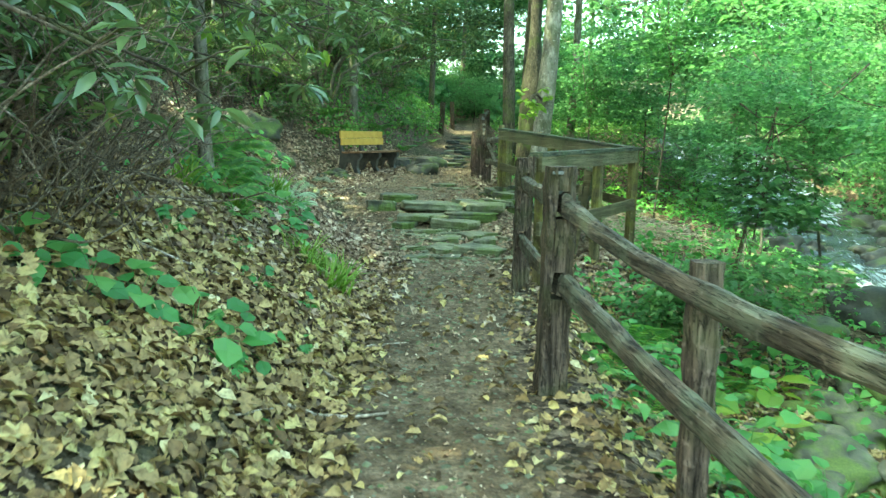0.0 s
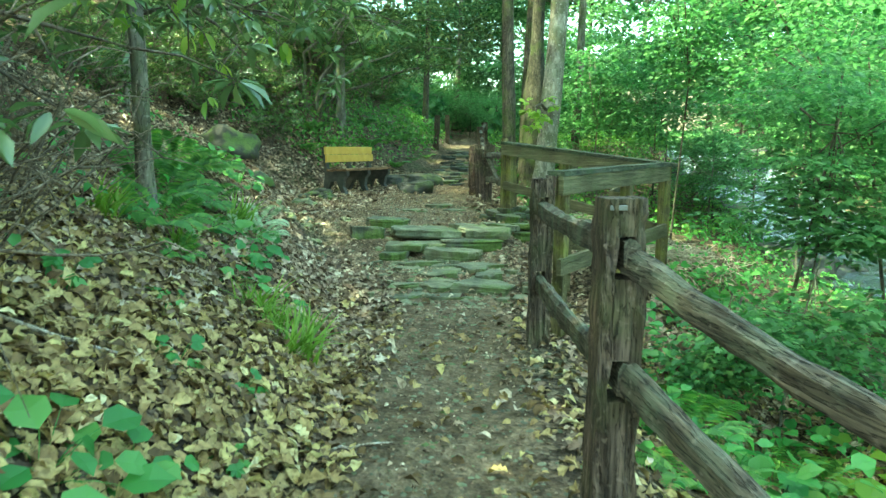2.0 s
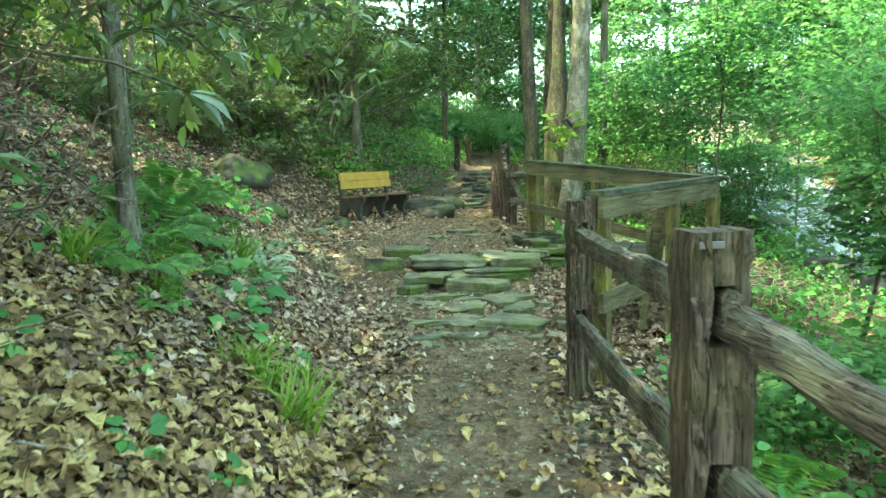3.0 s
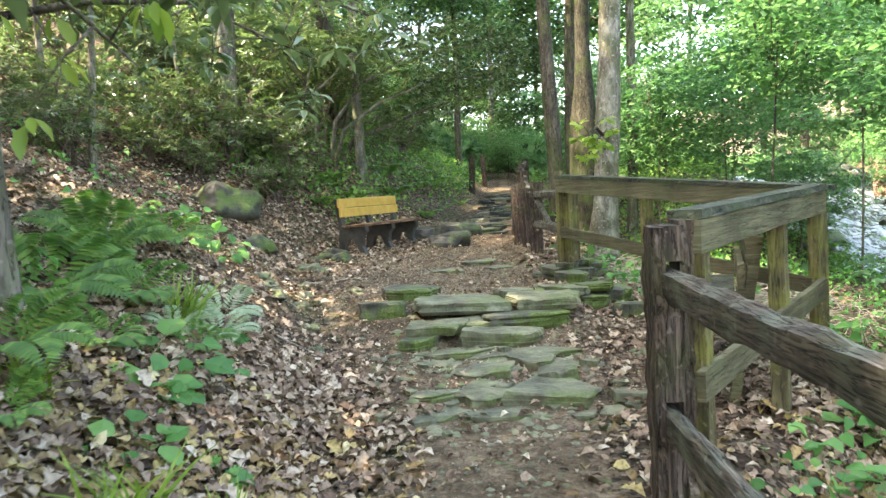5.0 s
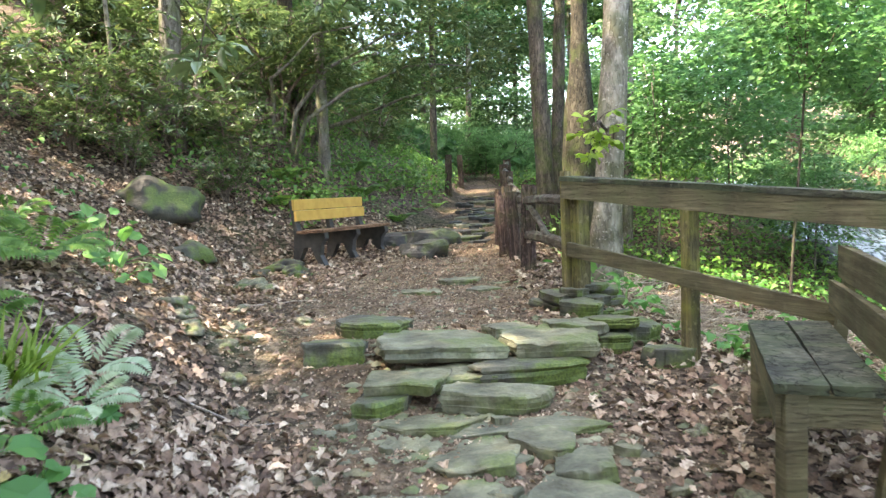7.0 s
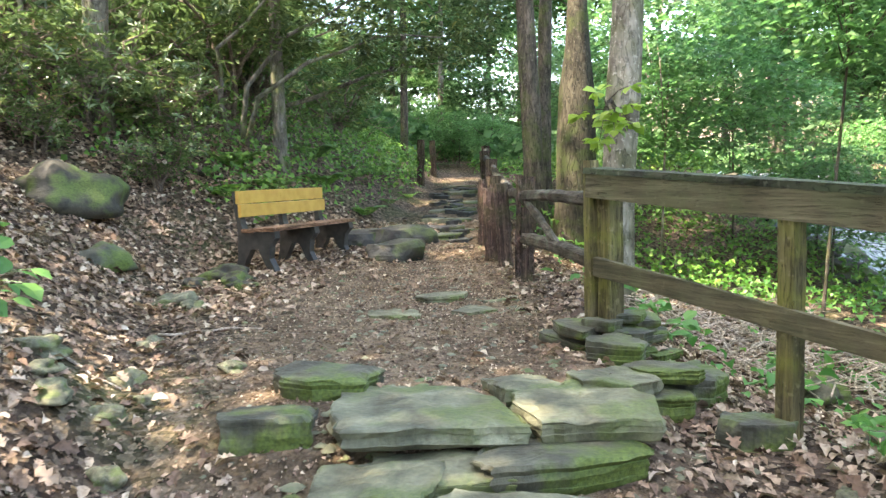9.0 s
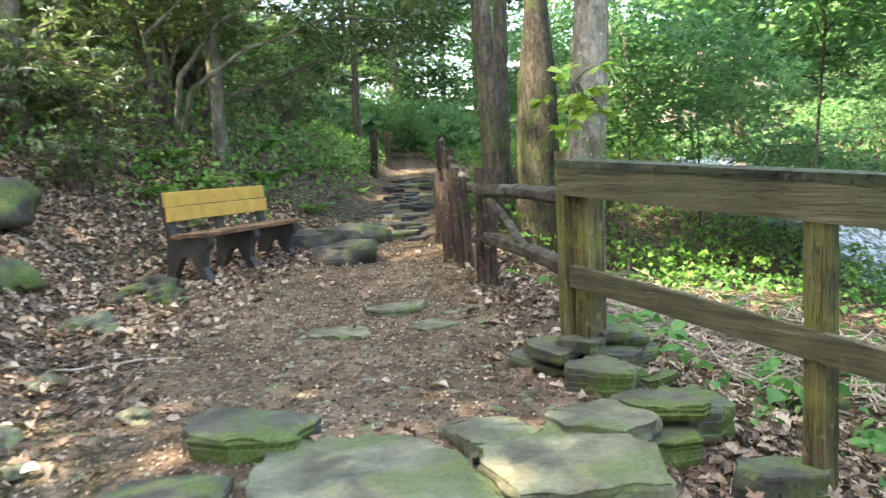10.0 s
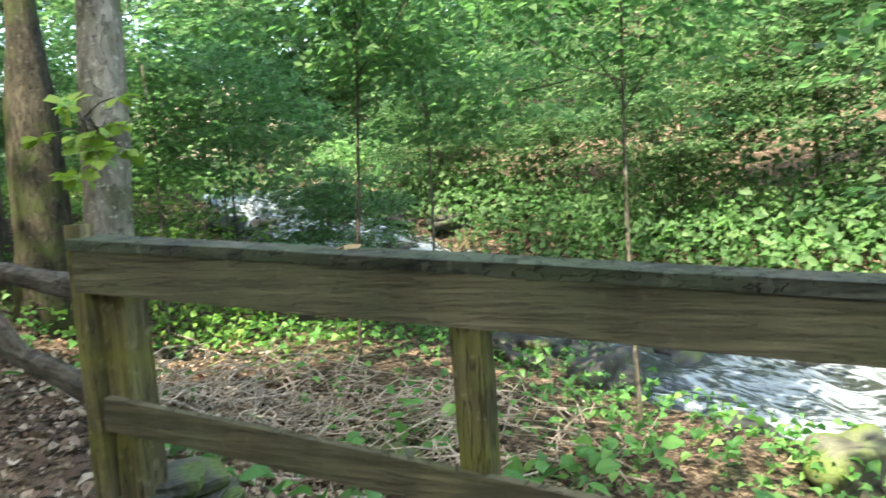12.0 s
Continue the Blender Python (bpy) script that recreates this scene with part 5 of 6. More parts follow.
for x, y, s, k in ((-1.67, 3.48, 0.85, 2), (-1.25, 3.75, 0.85, 2), (-1.47, 3.6, 0.8, 2), (-1.95, 3.4, 0.8, 2), (-1.05, 3.95, 0.7, 2), (-1.05, 3.6, 0.7, 1), (-0.85, 4.4, 0.7, 1), (-1.25, 5.0, 0.8, 0), (-1.5, 5.6, 0.8, 1), (-0.95, 5.1, 0.6, 0), (-0.75, 3.2, 0.6, 1), (-1.9, 5.3, 0.9, 0), (-1.1, 7.0, 0.8, 1), (-1.5, 7.6, 0.9, 0), (-1.7, 9.0, 0.9, 1), (-1.5, 8.2, 0.8, 0), (-2.9, 11.9, 1.1, 3), (-2.6, 11.3, 0.8, 3), (-3.4, 12.6, 1.0, 0), (-1.75, 7.9, 1.0, 2), (-1.45, 6.9, 0.6, 2),
                   (0.95, 3.6, 0.7, 1), (0.9, 4.0, 0.7, 0), (1.45, 3.1, 1.0, 3), (1.75, 3.5, 1.1, 3), (1.5, 4.1, 1.0, 2), (1.95, 4.5, 1.1, 3), (1.45, 5.2, 1.0, 3), (1.7, 5.2, 1.0, 2), (2.1, 3.7, 1.2, 3), (2.3, 6.4, 1.2, 3), (1.6, 6.2, 0.9, 3), (1.35, 5.7, 0.8, 2), (2.6, 13.0, 1.0, 3), (3.5, 12.4, 1.1, 3), (4.2, 12.4, 1.1, 3), (3.9, 11.2, 1.0, 3), (1.2, 3.1, 0.9, 2), (1.6, 4.6, 1.0, 3), (2.0, 5.6, 1.1, 3), (1.5, 7.2, 0.9, 3), (2.6, 7.9, 1.2, 2), (2.2, 8.2, 1.0, 3), (1.9, 6.2, 1.0, 2), (2.9, 9.0, 1.2, 3), (2.7, 5.6, 1.3, 2), (3.4, 7.1, 1.2, 3), (1.35, 12.2, 0.8, 3), (1.6, 12.9, 0.9, 3), (1.5, 14.3, 1.0, 3), (2.3, 11.2, 0.9, 3), (2.9, 12.0, 1.0, 3), (1.2, 11.9, 0.5, 1), (3.6, 9.8, 1.2, 2), (3.2, 13.4, 1.1, 3)):
    plant("herb", HERB[k], x, y, s, "low broad-leaved green plant in the leaf litter", "plant", "low green plants")

for x, y, s in ((2.15, 5.1, 1.0), (2.5, 5.7, 0.8), (1.75, 4.4, 0.7), (2.9, 6.6, 0.9), (3.3, 8.3, 0.9)):
    plant("big_leaf_plant", BIG_LEAF, x, y, s, "low plant with large bright green leaves on the stream bank", "plant", "large-leaved plants")

# ---- leaf litter, undergrowth and sticks ----
def scatter(seed, n, x0, x1, y0, y1, keep):
    rs = np.random.RandomState(seed)
    x, y = rs.uniform(x0, x1, n * 3), rs.uniform(y0, y1, n * 3)
    ok = rs.uniform(0, 1, n * 3) < keep(x, y)
    return rs, x[ok][:n], y[ok][:n]


def litter(name, seed, n, x0, x1, y0, y1, keep, size, lift, mat, shape, label, tilt=0.45, wide=0.40, cup=0.26):
    rs, x, y = scatter(seed, n, x0, x1, y0, y1, keep)
    m = len(x)
    e = 0.05
    gz = land(x, y)
    up = np.stack([-(land(x + e, y) - gz) / e, -(land(x, y + e) - gz) / e, np.ones(m)], 1) + rs.normal(0, tilt, (m, 3))
    al = random_dirs(rs, m, 0.25)
    al = al - up * (np.sum(al * up, 1) / np.sum(up * up, 1))[:, None]
    pos = np.stack([x, y, gz + rs.uniform(*lift, m)], 1)
    v, f = leaf_cloud(pos, al, up, rs.uniform(*size, m), wide, cup, 0.3, shape)
    return tagged(new(name, mesh_data(name, v, f, mat)), label, name.replace("_", " "), kind="stuff")


def off_trail(x, y):
    return np.clip(1.15 - 1.4 * trodden(x, y), 0.035, 1) * np.where((x > 0.42) & (x < 1.6) & (y < 9.5), 0.22, 1) * np.where(np.hypot((x + 1.75) / 0.8, (y - 11.6) / 1.5) < 1, 0.45, 1)


def bank_cover(x, y):
    """Yellowish litter of the lower trail, thinning out up the slope, behind and towards the steps."""
    return off_trail(x, y) * np.clip((x + 4.4) / 1.2, 0, 1) * np.clip((3.6 - x) / 1.2, 0, 1) * np.clip((y + 2.0) / 1.5, 0, 1) * np.clip((8.6 - y) / 3.4, 0, 1)


def step_cover(x, y):
    """Pinkish oak litter that takes over below the steps."""
    return off_trail(x, y) * np.clip((x + 4.4) / 1.2, 0, 1) * np.clip((3.6 - x) / 1.2, 0, 1) * np.clip((y - 4.6) / 3.2, 0, 1)


litter("leaf_litter", 611, 7000, -4.4, 3.6, -2.0, 8.6, bank_cover, (0.06, 0.135), (0.01, 0.04), LITTER, "oak", "curled tan oak dead leaves covering the bank", 0.38, 0.40, 0.14)
litter("leaf_litter", 612, 6000, -4.5, 3.0, 9.0, 18.0, off_trail, (0.05, 0.11), (0.01, 0.04), LITTER_OAK, "oak", "curled tan oak dead leaves around the terrace", 0.38, 0.40, 0.14)
litter("leaf_litter", 601, 36000, -4.4, 3.6, -2.0, 8.6, bank_cover, (0.035, 0.10), (0.004, 0.035), LITTER, "oval", "curled tan and brown dead leaves covering the bank", 0.38, 0.30, 0.18)
litter("leaf_litter", 602, 20000, -6.0, 4.0, 9.0, 19.0, off_trail, (0.035, 0.095), (0.004, 0.035), LITTER_OAK, "oval", "curled tan and brown dead leaves around the terrace", 0.38, 0.29, 0.18)
litter("leaf_litter", 613, 14000, -4.4, 3.6, 4.6, 9.3, step_cover, (0.035, 0.095), (0.004, 0.035), LITTER_OAK, "oval", "curled brown dead leaves below the trail steps", 0.38, 0.29, 0.18)
litter("leaf_litter", 614, 3000, -4.4, 3.6, 4.6, 9.3, step_cover, (0.055, 0.12), (0.01, 0.04), LITTER_OAK, "oak", "curled brown oak dead leaves below the trail steps", 0.38, 0.40, 0.14)
litter("leaf_crumbs", 603, 24000, -2.4, 2.0, 1.0, 17.0, lambda x, y: np.where(y < 8.4, 0.24, 1.0) * (0.4 + 0.6 * trodden(x, y)), (0.010, 0.032), (0.001, 0.008), LITTER_OAK, "simple", "crumbled leaf bits and chips trodden into the trail", 0.2)


def pebbles(seed, n, x0, x1, y0, y1, size):
    """Small stones pressed into the trail: squashed eight-sided lumps in one mesh."""
    rs, x, y = scatter(seed, n, x0, x1, y0, y1, lambda x, y: np.clip(trodden(x, y) * 1.2, 0, 1))
    m = len(x)
    base = np.array([(1, 0, 0), (0.6, 0.8, 0.1), (-0.3, 0.95, 0), (-1, 0.1, 0.1), (-0.5, -0.85, 0), (0.5, -0.8, 0.1), (0.2, 0.1, 0.75), (-0.3, -0.1, 0.6)])
    face = np.array([(0, 1, 6), (1, 2, 6), (2, 3, 7), (3, 4, 7), (4, 5, 7), (5, 0, 6), (2, 7, 6), (5, 6, 7)])
    s = rs.uniform(0, 1, m) ** 3 * (size[1] - size[0]) + size[0]
    a = rs.uniform(0, math.tau, m)
    k = base[None] * (1 + rs.uniform(-0.25, 0.25, (m, 8, 3))) * s[:, None, None] * np.array([1, 0.75, 0.6])
    c, t = np.cos(a)[:, None], np.sin(a)[:, None]
    v = np.stack([x[:, None] + k[:, :, 0] * c - k[:, :, 1] * t, y[:, None] + k[:, :, 0] * t + k[:, :, 1] * c, land(x, y)[:, None] + k[:, :, 2]], -1).reshape(-1, 3)
    f = (face[None] + (np.arange(m) * 8)[:, None, None]).reshape(-1, 3)
    return tagged(new("pebbles", mesh_data("pebbles", v, f, STONE)), "small stones pressed into the dirt trail", "pebbles", kind="stuff")


pebbles(641, 2600, -0.8, 0.9, 1.0, 8.6, (0.004, 0.028))
pebbles(643, 700, -0.8, 1.3, 8.1, 10.8, (0.012, 0.06))
pebbles(642, 1500, -1.8, 1.2, 8.4, 17.0, (0.006, 0.04))


def green_patch(x, y):
    right = x - edge_x(y)
    k = 0.5 + 0.5 * wob(x * 0.8 + 2, y * 0.8, 0.9)
    k = np.where(np.hypot(x - 2.9, y - 14.2) < 2.1, k * 0.15, np.where(np.hypot(x - 2.2, y - 12.2) < 1.1, k * 0.3, k))
    r = np.where((right > 0.15) & (np.abs(x - stream_x(y)) > 1.9), np.clip(k * np.where(x < 3.2, 0.55, 1.0) + np.where(x < 3.2, 0.02, 0.15), 0.04, 1), 0)
    left = bank_x(y) - x
    l = np.where((left > 0.3) & (y > 17), np.clip(k + 0.2, 0.1, 1), np.where((left > 1.4) & (y < 11), 0.3 * k, np.where((left > 1.4) & (y < 17), 0.1 * k, 0)))
    return np.maximum(r, l)


litter("undergrowth", 604, 5600, 0.8, 9.0, 1.0, 18.0, green_patch, (0.035, 0.12), (0.03, 0.3), GREEN_HERB, "oval", "dense low green undergrowth on the stream bank", 0.3, 0.42)
litter("undergrowth", 605, 26000, -7.0, 9.0, 16.5, 36.0, green_patch, (0.045, 0.12), (0.03, 0.5), GREEN_FERN, "simple", "dense green undergrowth along the trail ahead", 0.35, 0.42)
litter("undergrowth", 606, 3600, -9.0, -1.0, 4.0, 17.0, green_patch, (0.04, 0.11), (0.04, 0.3), GREEN_HERB, "oval", "scattered green seedlings on the leafy bank", 0.3, 0.42)
litter("undergrowth", 607, 30000, 9.5, 34.0, -2.0, 55.0, lambda x, y: np.where(x - stream_x(y) > 2.0, 1.0, 0.0), (0.10, 0.24), (0.08, 1.3), GREEN_FAR, "simple", "leafy undergrowth covering the far bank", 0.5, 0.42)
litter("undergrowth", 609, 16000, 8.0, 13.5, 4.0, 30.0, lambda x, y: np.where(x - stream_x(y) > 1.75, 1.0, 0.0), (0.07, 0.18), (0.05, 1.1), GREEN_MAPLE, "simple", "leafy plants along the far edge of the stream", 0.4, 0.42)
litter("undergrowth", 608, 15000, -16.0, 12.0, 29.0, 62.0, lambda x, y: np.where(np.abs(x - path_x(y)) > 0.7, 1.0, 0.0), (0.2, 0.4), (0.1, 1.2), GREEN_FAR, "simple", "leafy undergrowth far along the trail", 0.5, 0.42)


def stick(x, y, turn, length, r, seed, label="dry fallen stick in the leaf litter", mat=DEAD_TWIG, dz=0.012):
    rng = random.Random(seed)
    pts = []
    for i in range(7):
        t = i / 6 - 0.5
        px, py = x + math.cos(radians(turn)) * t * length, y + math.sin(radians(turn)) * t * length
        pts.append(Vector((px, py + rng.uniform(-0.02, 0.02), ground_z(px, py) + dz + rng.uniform(0, 0.015))) - Vector((x, y, ground_z(x, y))))
    v, f = limb(pts, [r * (1 - 0.6 * i / 6) for i in range(7)], 6, rng, 0.12)
    place("stick", (x, y, ground_z(x, y)), 0, mesh_data("stick", v, f, mat, True), label, "stick", "fallen sticks")


for k, (x, y, a, L, r) in enumerate([(-0.52, 3.62, 8, 0.55, 0.017), (-0.56, 4.15, -38, 0.75, 0.009), (-0.8, 3.4, 70, 0.5, 0.007), (-0.35, 4.9, 10, 0.3, 0.008), (-1.2, 6.2, -30, 0.8, 0.01), (-1.6, 4.6, 25, 0.9, 0.012), (-1.3, 9.7, 10, 0.5, 0.009), (-0.9, 8.3, 40, 0.5, 0.008), (1.4, 9.4, 60, 0.4, 0.007), (-1.6, 12.5, 5, 0.7, 0.012), (-1.9, 11.2, -25, 0.5, 0.01), (1.0, 5.2, 80, 0.6, 0.008)]):
    stick(x, y, a, L, r, 700 + k)
stick(-4.15, 18.1, -12, 2.2, 0.09, 730, "dark fallen log on the bank", BARK_DARK, 0.05)
brush = []
brng = random.Random(81)
for k in range(620):
    a, r = brng.uniform(0, 6.28), brng.uniform(0, 1.5)
    x, y = 2.9 + 0.8 * r * math.cos(a), 14.3 + r * math.sin(a) * 1.3
    if k >= 420:
        x, y = 4.0 + 0.7 * r * math.cos(a), 13.4 + r * math.sin(a)
    h = brng.uniform(0, 0.25)
    d = brng.uniform(0, 3.14)
    L = brng.uniform(0.2, 0.7)
    p = Vector((x, y, ground_z(x, y) + h))
    q = p + Vector((L * math.cos(d), L * math.sin(d), brng.uniform(-0.1, 0.15)))
    m = p.lerp(q, 0.5) + Vector((brng.uniform(-0.06, 0.06), brng.uniform(-0.06, 0.06), brng.uniform(0, 0.08)))
    brush.append(limb([p, m, q], [0.008, 0.006, 0.003], 4, brng))
bv, bf = joined(brush)
tagged(new("brush_pile", mesh_data("brush_pile", bv, bf, DEAD_TWIG, True)), "tangle of bleached dead twigs on the stream bank", "brush", kind="stuff")

# ---- rocks of the bank and stream ----
rock_rng = random.Random(91)
ROCKS = [lump(rock_rng, 0.5, 0.4, 0.26, 3.3 * k, 0.40) for k in range(5)]
ROCK_WET = [mesh_data("stream_rock", v, f, STONE_WET, True) for v, f in ROCKS]
ROCK_MOSS = [mesh_data("mossy_rock", v, f, STONE_MOSS, True) for v, f in ROCKS]
ROCK_HUMMOCK = [mesh_data("mossy_rock", v, f, MOSS_ROCK, True) for v, f in ROCKS]
ROCK_DRY = [mesh_data("rock", v, f, STONE, True) for v, f in ROCKS]


def rock(kind, x, y, s, label, group, z=None):
    name, meshes = kind
    h = ground_z(x, y) if z is None else z
    place(name, (x, y, h + 0.03 * s), rock_rng.uniform(0, 360), meshes[rock_rng.randint(0, 4)], label, "rock", group, scale=s, tilt=(rock_rng.uniform(-12, 12), rock_rng.uniform(-12, 12)))


for k in range(64):
    y = rock_rng.uniform(1, 27)
    side = rock_rng.choice((-1, 1, 1, 0))
    x = stream_x(y) + (side * rock_rng.uniform(1.5, 2.6) if side else rock_rng.uniform(-1.2, 1.2))
    rock(("stream_rock", ROCK_WET), float(x), y, rock_rng.uniform(0.4, 1.5), "dark wet rock in the stream", "rocks of the stream", max(ground_z(x, y), float(stream_z(y)) - 0.15))
for x, y, s in ((9.9, 11.6, 1.2), (10.3, 12.8, 1.3), (10.0, 13.9, 1.1), (10.5, 15.0, 1.4), (10.0, 16.2, 1.0), (8.6, 15.2, 0.7), (10.4, 17.4, 1.2), (7.3, 15.4, 0.6), (9.4, 14.6, 0.6), (10.8, 10.4, 1.2), (8.9, 17.8, 0.9)):
    rock(("stream_rock", ROCK_WET), x, y, s, "dark wet rock in the stream", "rocks of the stream", float(stream_z(y)) - 0.05)
for x, y, s in ((2.3, 4.6, 0.8), (2.7, 5.0, 1.0), (2.9, 5.5, 0.7), (3.2, 4.8, 0.9), (2.4, 5.4, 0.5), (3.5, 5.6, 1.0), (4.2, 9.6, 1.5), (4.4, 8.7, 1.2), (3.8, 7.8, 0.9), (3.3, 6.3, 0.8), (2.0, 4.9, 0.5), (4.0, 6.6, 1.0), (3.1, 13.2, 0.7), (2.6, 11.6, 0.5), (6.0, 11.4, 1.4), (5.4, 10.6, 0.9), (6.3, 9.9, 1.2), (2.2, 4.0, 0.6), (2.6, 4.3, 0.7)):
    rock(("mossy_rock", ROCK_MOSS), x, y, s * 0.72, "moss-covered rock on the stream bank", "mossy rocks of the bank")
for x, y, s in ((-1.81, 10.67, 0.35), (-1.6, 10.75, 0.28), (-1.95, 10.9, 0.3), (-2.1, 11.2, 0.4), (-1.7, 11.3, 0.3), (-1.5, 11.0, 0.22), (-2.23, 13.6, 0.5), (-2.0, 13.4, 0.35), (-1.2, 11.5, 0.24), (-1.45, 10.3, 0.25), (-1.3, 9.9, 0.2), (-1.9, 12.2, 0.3), (1.5, 10.1, 0.2), (1.2, 9.5, 0.18), (0.7, 8.15, 0.14), (-0.2, 8.15, 0.1), (1.1, 8.1, 0.25), (1.15, 8.75, 0.2)):
    rock(("rock", ROCK_DRY), x, y, s * 0.7, "small grey rock half buried in leaves", "loose rocks by the steps")
for x, y, s in ((-2.15, 15.0, 0.5), (-1.95, 14.7, 0.4), (-2.3, 14.6, 0.35), (-1.85, 14.4, 0.3)):
    rock(("mossy_rock", ROCK_HUMMOCK), x, y, s, "low bright moss hummock in front of the bench", "moss hummocks")

# ---- stream ----
def water_material():
    m, nt, b = nodes_of("stream_water", 0.12)
    v = scaled_coords(nt, (1.6, 0.55, 1))
    n1 = noise_node(nt, 2.2, 6.0, v, 1.2)
    n2 = noise_node(nt, 9.0, 5.0, v, 0.5)
    a = nt.nodes.new("ShaderNodeAttribute")
    a.attribute_name = "rush"
    white = math_node(nt, "ADD", mix_node(nt, 0.5, n1, n2), math_node(nt, "MULTIPLY", math_node(nt, "SUBTRACT", a.outputs["Fac"], 0.5), 0.12))
    foam = ramp_node(nt, white, [(0.49, (0, 0, 0)), (0.68, (1, 1, 1))])
    nt.links.new(mix_node(nt, foam, (0.022, 0.026, 0.022), (0.36, 0.41, 0.43)), b.inputs["Base Color"])
    nt.links.new(mix_node(nt, foam, (0.08, 0.08, 0.08), (0.6, 0.6, 0.6)), b.inputs["Roughness"])
    bump_node(nt, b, mix_node(nt, 0.5, n1, n2), 0.8, 0.12)
    return m


wy = np.arange(-30, 70, 0.16)
wx = np.linspace(-2.05, 2.05, 36)
WX, WY = np.meshgrid(wx, wy)
steep_w = np.abs(np.gradient(stream_z(wy), wy))[:, None]
WZ = stream_z(WY) + 0.02 * wob(WX * 2, WY * 2, 1.5) + (0.05 + 0.25 * np.clip(steep_w, 0, 0.4)) * wob(WX * 3, WY * 1.5, 1.1)
wv = np.stack([WX + stream_x(WY), WY, WZ], -1).reshape(-1, 3)
wi = np.arange(WX.size).reshape(WX.shape)
wf = np.stack([wi[:-1, :-1], wi[:-1, 1:], wi[1:, 1:], wi[1:, :-1]], -1).reshape(-1, 4)
water_me = mesh_data("water", wv, wf, water_material(), True)
rush = np.clip((np.broadcast_to(steep_w, WX.shape) - 0.035) / 0.04, 0, 1) * np.clip(2.3 - np.abs(WX), 0, 1)
water_me.attributes.new("rush", "FLOAT", "POINT").data.foreach_set("value", rush.astype(np.float32).ravel())
tagged(new("water", water_me), "shallow stream with white rushing water over rocks", "water", kind="structure")

# ---- fence and steps further along the trail ----
far_fence = thing("split_rail_fence", (0.82, 14.3, 0.5), "reddish-brown cedar split-rail fence along the trail ahead", "fence")


def fr(p):
    return Vector(p) - Vector((0.82, 14.3, 0.5))


frng = random.Random(33)
for x, y, w, h in ((0.83, 14.3, 0.17, 0.98), (0.78, 15.3, 0.15, 0.88), (0.70, 15.8, 0.19, 0.82), (0.82, 16.3, 0.17, 0.92), (0.72, 17.0, 0.18, 0.84), (0.95, 18.4, 0.16, 1.0), (1.05, 20.4, 0.16, 1.0), (1.35, 23.4, 0.16, 1.0), (-0.05, 24.5, 0.16, 1.0), (0.35, 28.5, 0.16, 1.0)):
    v, f = fence_post(frng, w, h, [(0.38, 0.14), (0.76, 0.14)] if y < 14.5 else [])
    ob = part("post", mesh_data("post", v, f, RED_WOOD), far_fence)
    ob.matrix_local = pose(*(Vector((x, y, ground_z(x, y))) - Vector((0.82, 14.3, 0.5))), frng.uniform(-2, 2), frng.uniform(-3, 3), frng.uniform(-10, 10))
for a, b, w, h in (((0.95, 11.95, 1.28), (0.83, 14.35, 1.25), 0.08, 0.09), ((0.95, 11.95, 0.90), (0.83, 14.35, 0.86), 0.08, 0.1), ((0.91, 12.8, 0.86), (0.84, 14.1, 1.2), 0.06, 0.07), ((0.83, 14.2, 1.25), (0.85, 15.5, 1.25), 0.08, 0.1), ((0.85, 15.5, 1.3), (0.95, 17.9, 1.45), 0.08, 0.1), ((0.95, 17.8, 1.5), (1.05, 20.4, 1.75), 0.08, 0.1), ((1.05, 20.4, 1.75), (1.35, 23.4, 2.0), 0.08, 0.1), ((0.85, 15.5, 0.9), (0.95, 17.9, 1.0), 0.08, 0.1)):
    lay_rail(fr(a), fr(b), w, h, frng, 0.02, far_fence, 10)
for x, y, w, d, h, a in ((0.1, 17.6, 0.9, 0.4, 0.1, 5), (0.3, 18.3, 1.0, 0.4, 0.12, -6), (0.35, 19.1, 0.9, 0.45, 0.12, 4), (0.5, 20.2, 0.9, 0.5, 0.12, 10), (0.6, 21.6, 0.8, 0.6, 0.12, 0), (0.75, 23.4, 0.8, 0.6, 0.12, 20), (0.85, 25.5, 0.9, 0.8, 0.12, 0)):
    lay_stone(x, y, ground_z(x, y) + 0.015 + 0.02 * (a % 3), w, d, h, a * 2, name="path_stone", label="dark flat stone paving the trail ahead", group="stones of the trail ahead")

far_rng = random.Random(37)
for k in range(26):
    y = 17.3 + 0.30 * k
    x = float(path_x(y)) - 0.1 + far_rng.uniform(-0.38, 0.38)
    lay_stone(x, y, ground_z(x, y) + far_rng.uniform(0.02, 0.07), far_rng.uniform(0.3, 0.6), far_rng.uniform(0.22, 0.4), 0.14, far_rng.uniform(0, 90), name="path_stone", mat=STONE_WET, label="dark flat stone paving the trail ahead", group="stones of the trail ahead", sides=6, rough=0.3)


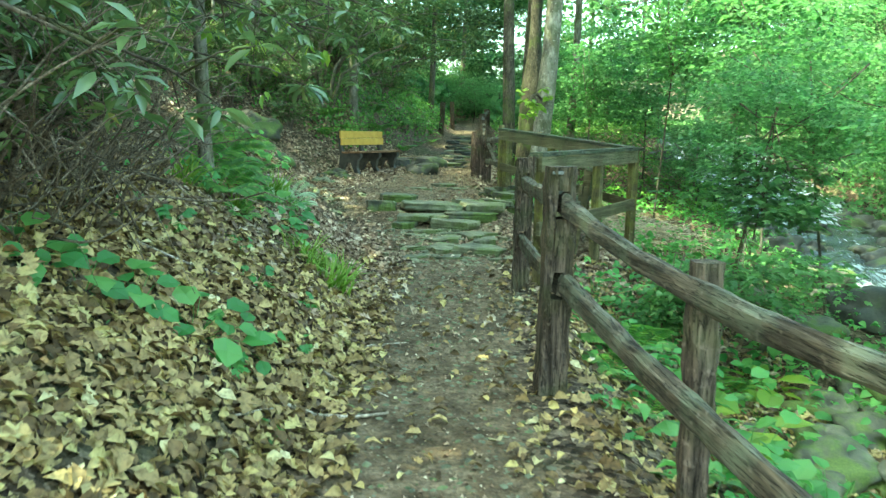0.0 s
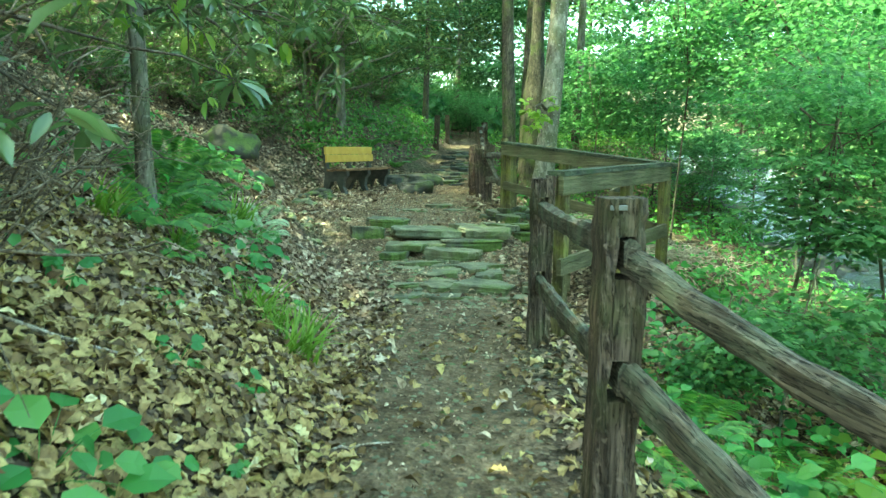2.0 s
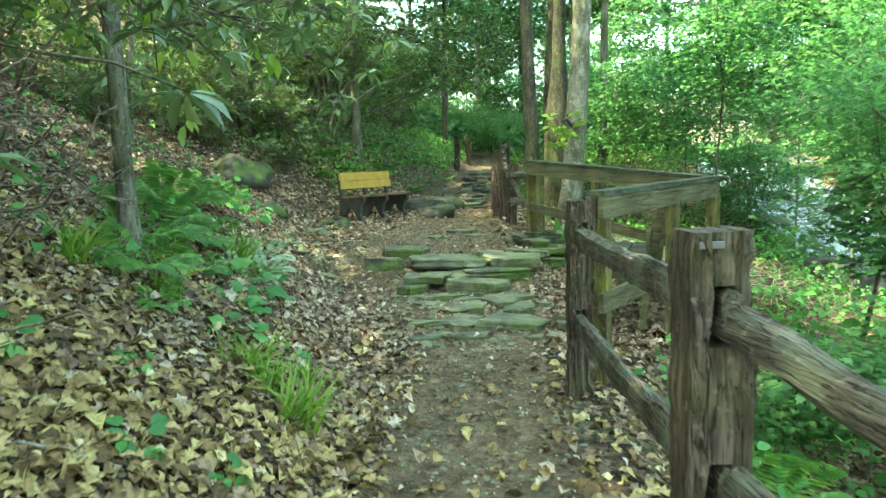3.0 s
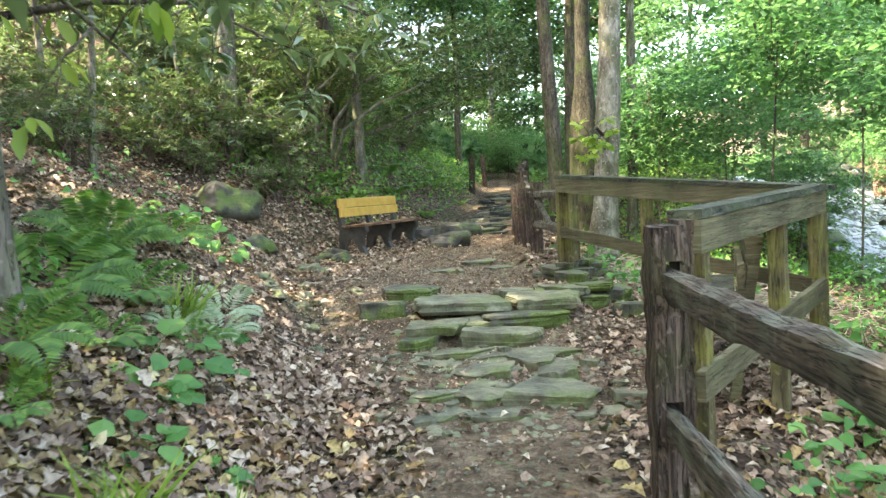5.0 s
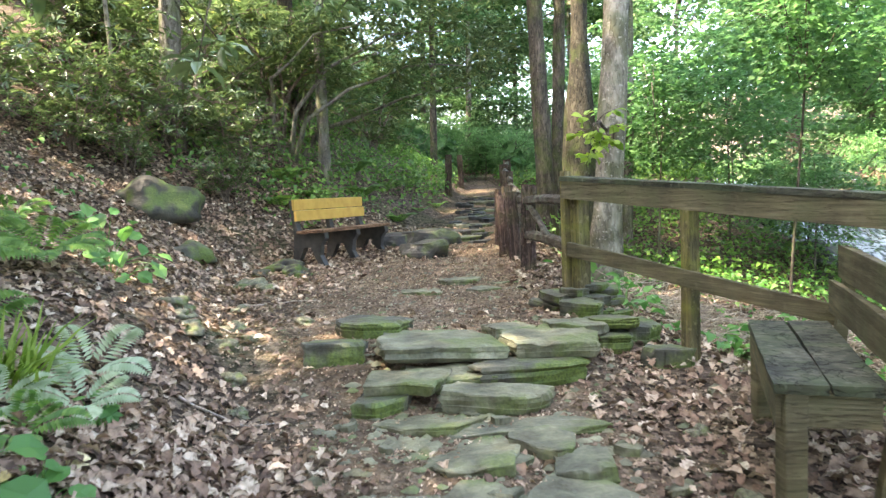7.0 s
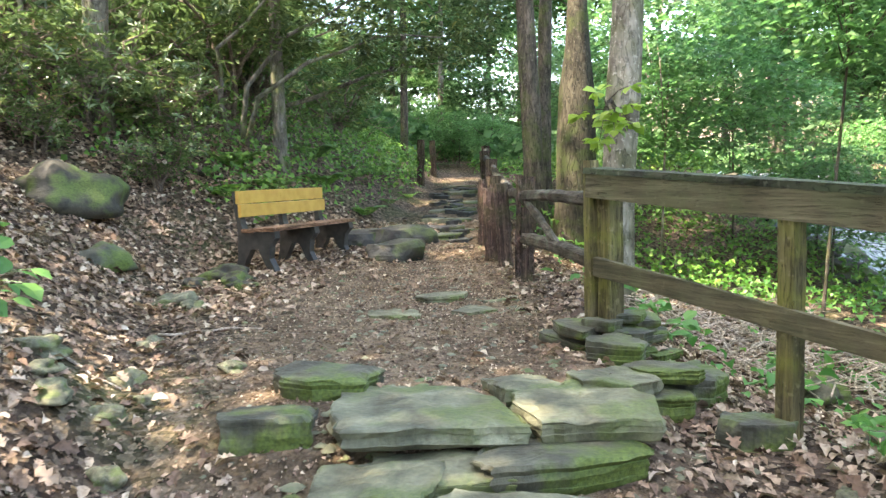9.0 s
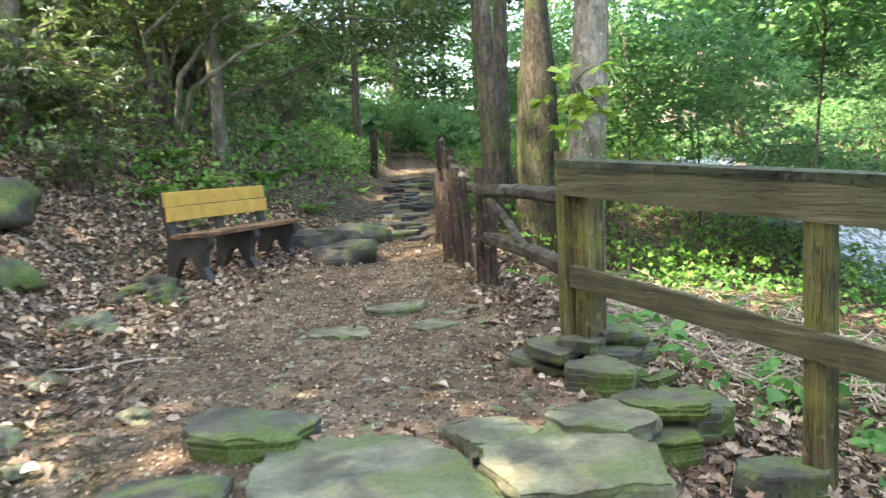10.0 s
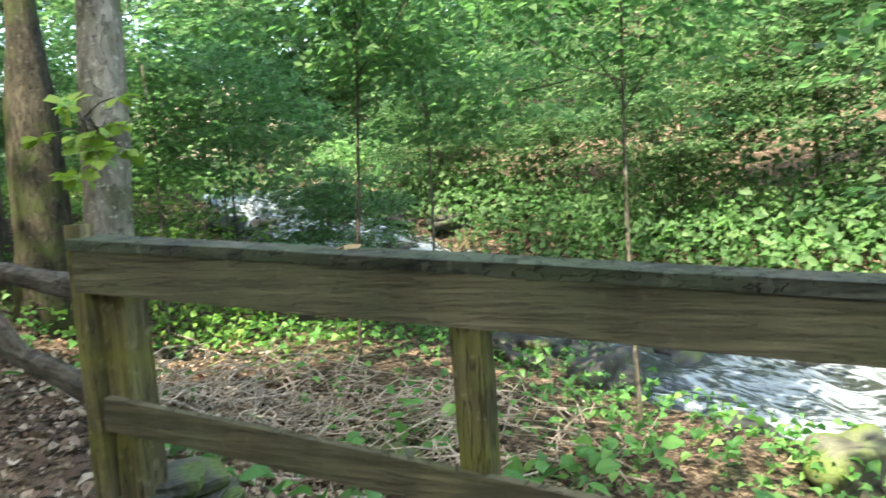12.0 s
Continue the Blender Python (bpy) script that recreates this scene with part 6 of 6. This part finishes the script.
# ---- bench on the platform ----
def platform_bench():
    near, far_end = Vector((1.14, 8.44, 0)), Vector((1.535, 9.68, 0))
    d = (far_end - near).normalized()
    n = Vector((d.y, -d.x, 0))
    o = Vector((near.x, near.y, 0.1))
    b = thing("wooden_bench", o, "weathered grey plank bench with a reclined back on the platform", "bench")
    rb = random.Random(61)
    L = (far_end - near).length

    def at(u, s, z):
        p = d * (u * L) + n * s
        return Vector((p.x, p.y, z - 0.1))

    def add(name, a, c, w, h, mat=CAP_WOOD, label=""):
        v, f = timber(a, c, w, h, rb, 0.002, 6, 0, 0.06)
        part(name, mesh_data(name, v, f, mat), b, label)
    for s in (0.09, 0.285):
        add("seat_board", at(-0.02, s, 0.63), at(1.02, s, 0.63), 0.185, 0.038)
    add("front_apron", at(0, 0.02, 0.545), at(1, 0.02, 0.545), 0.036, 0.13, DECK_WOOD)
    for u in (0.02, 0.98):
        add("end_apron", at(u, 0.04, 0.545), at(u, 0.36, 0.545), 0.036, 0.13, DECK_WOOD)
        add("leg", at(u, 0.06, 0.0), at(u, 0.06, 0.61), 0.089, 0.089, DECK_WOOD)
        add("back_leg", at(u, 0.34, 0.0), at(u, 0.50, 1.03), 0.089, 0.06, DECK_WOOD)
    for z, s in ((0.79, 0.405), (0.965, 0.45)):
        v, f = timber(at(-0.02, s, z), at(1.02, s, z), 0.036, 0.165, rb, 0.002, 6, 0, 0.06)
        part("back_board", mesh_data("back_board", v, f, DECK_WOOD), b, "sun-bleached back board")


platform_bench()


# ---- small things on the railing ----
for k, (t, off, turn) in enumerate(((0.80, 0.02, 40), (0.33, -0.03, 110))):
    p = along_a(t, top_a(t) + 0.020, off)
    v, f = leaf_cloud(np.array([[0.0, 0, 0]]), np.array([[1.0, 0, 0.05]]), np.array([[0.05, 0.1, 1.0]]), np.array([0.075]), 0.4, 0.12, 0.1, "lobed")
    place("fallen_leaf", p, turn, mesh_data("fallen_leaf", v, f, LITTER), "pale dead leaf lying on the railing cap", "leaf", "leaves on the railing")
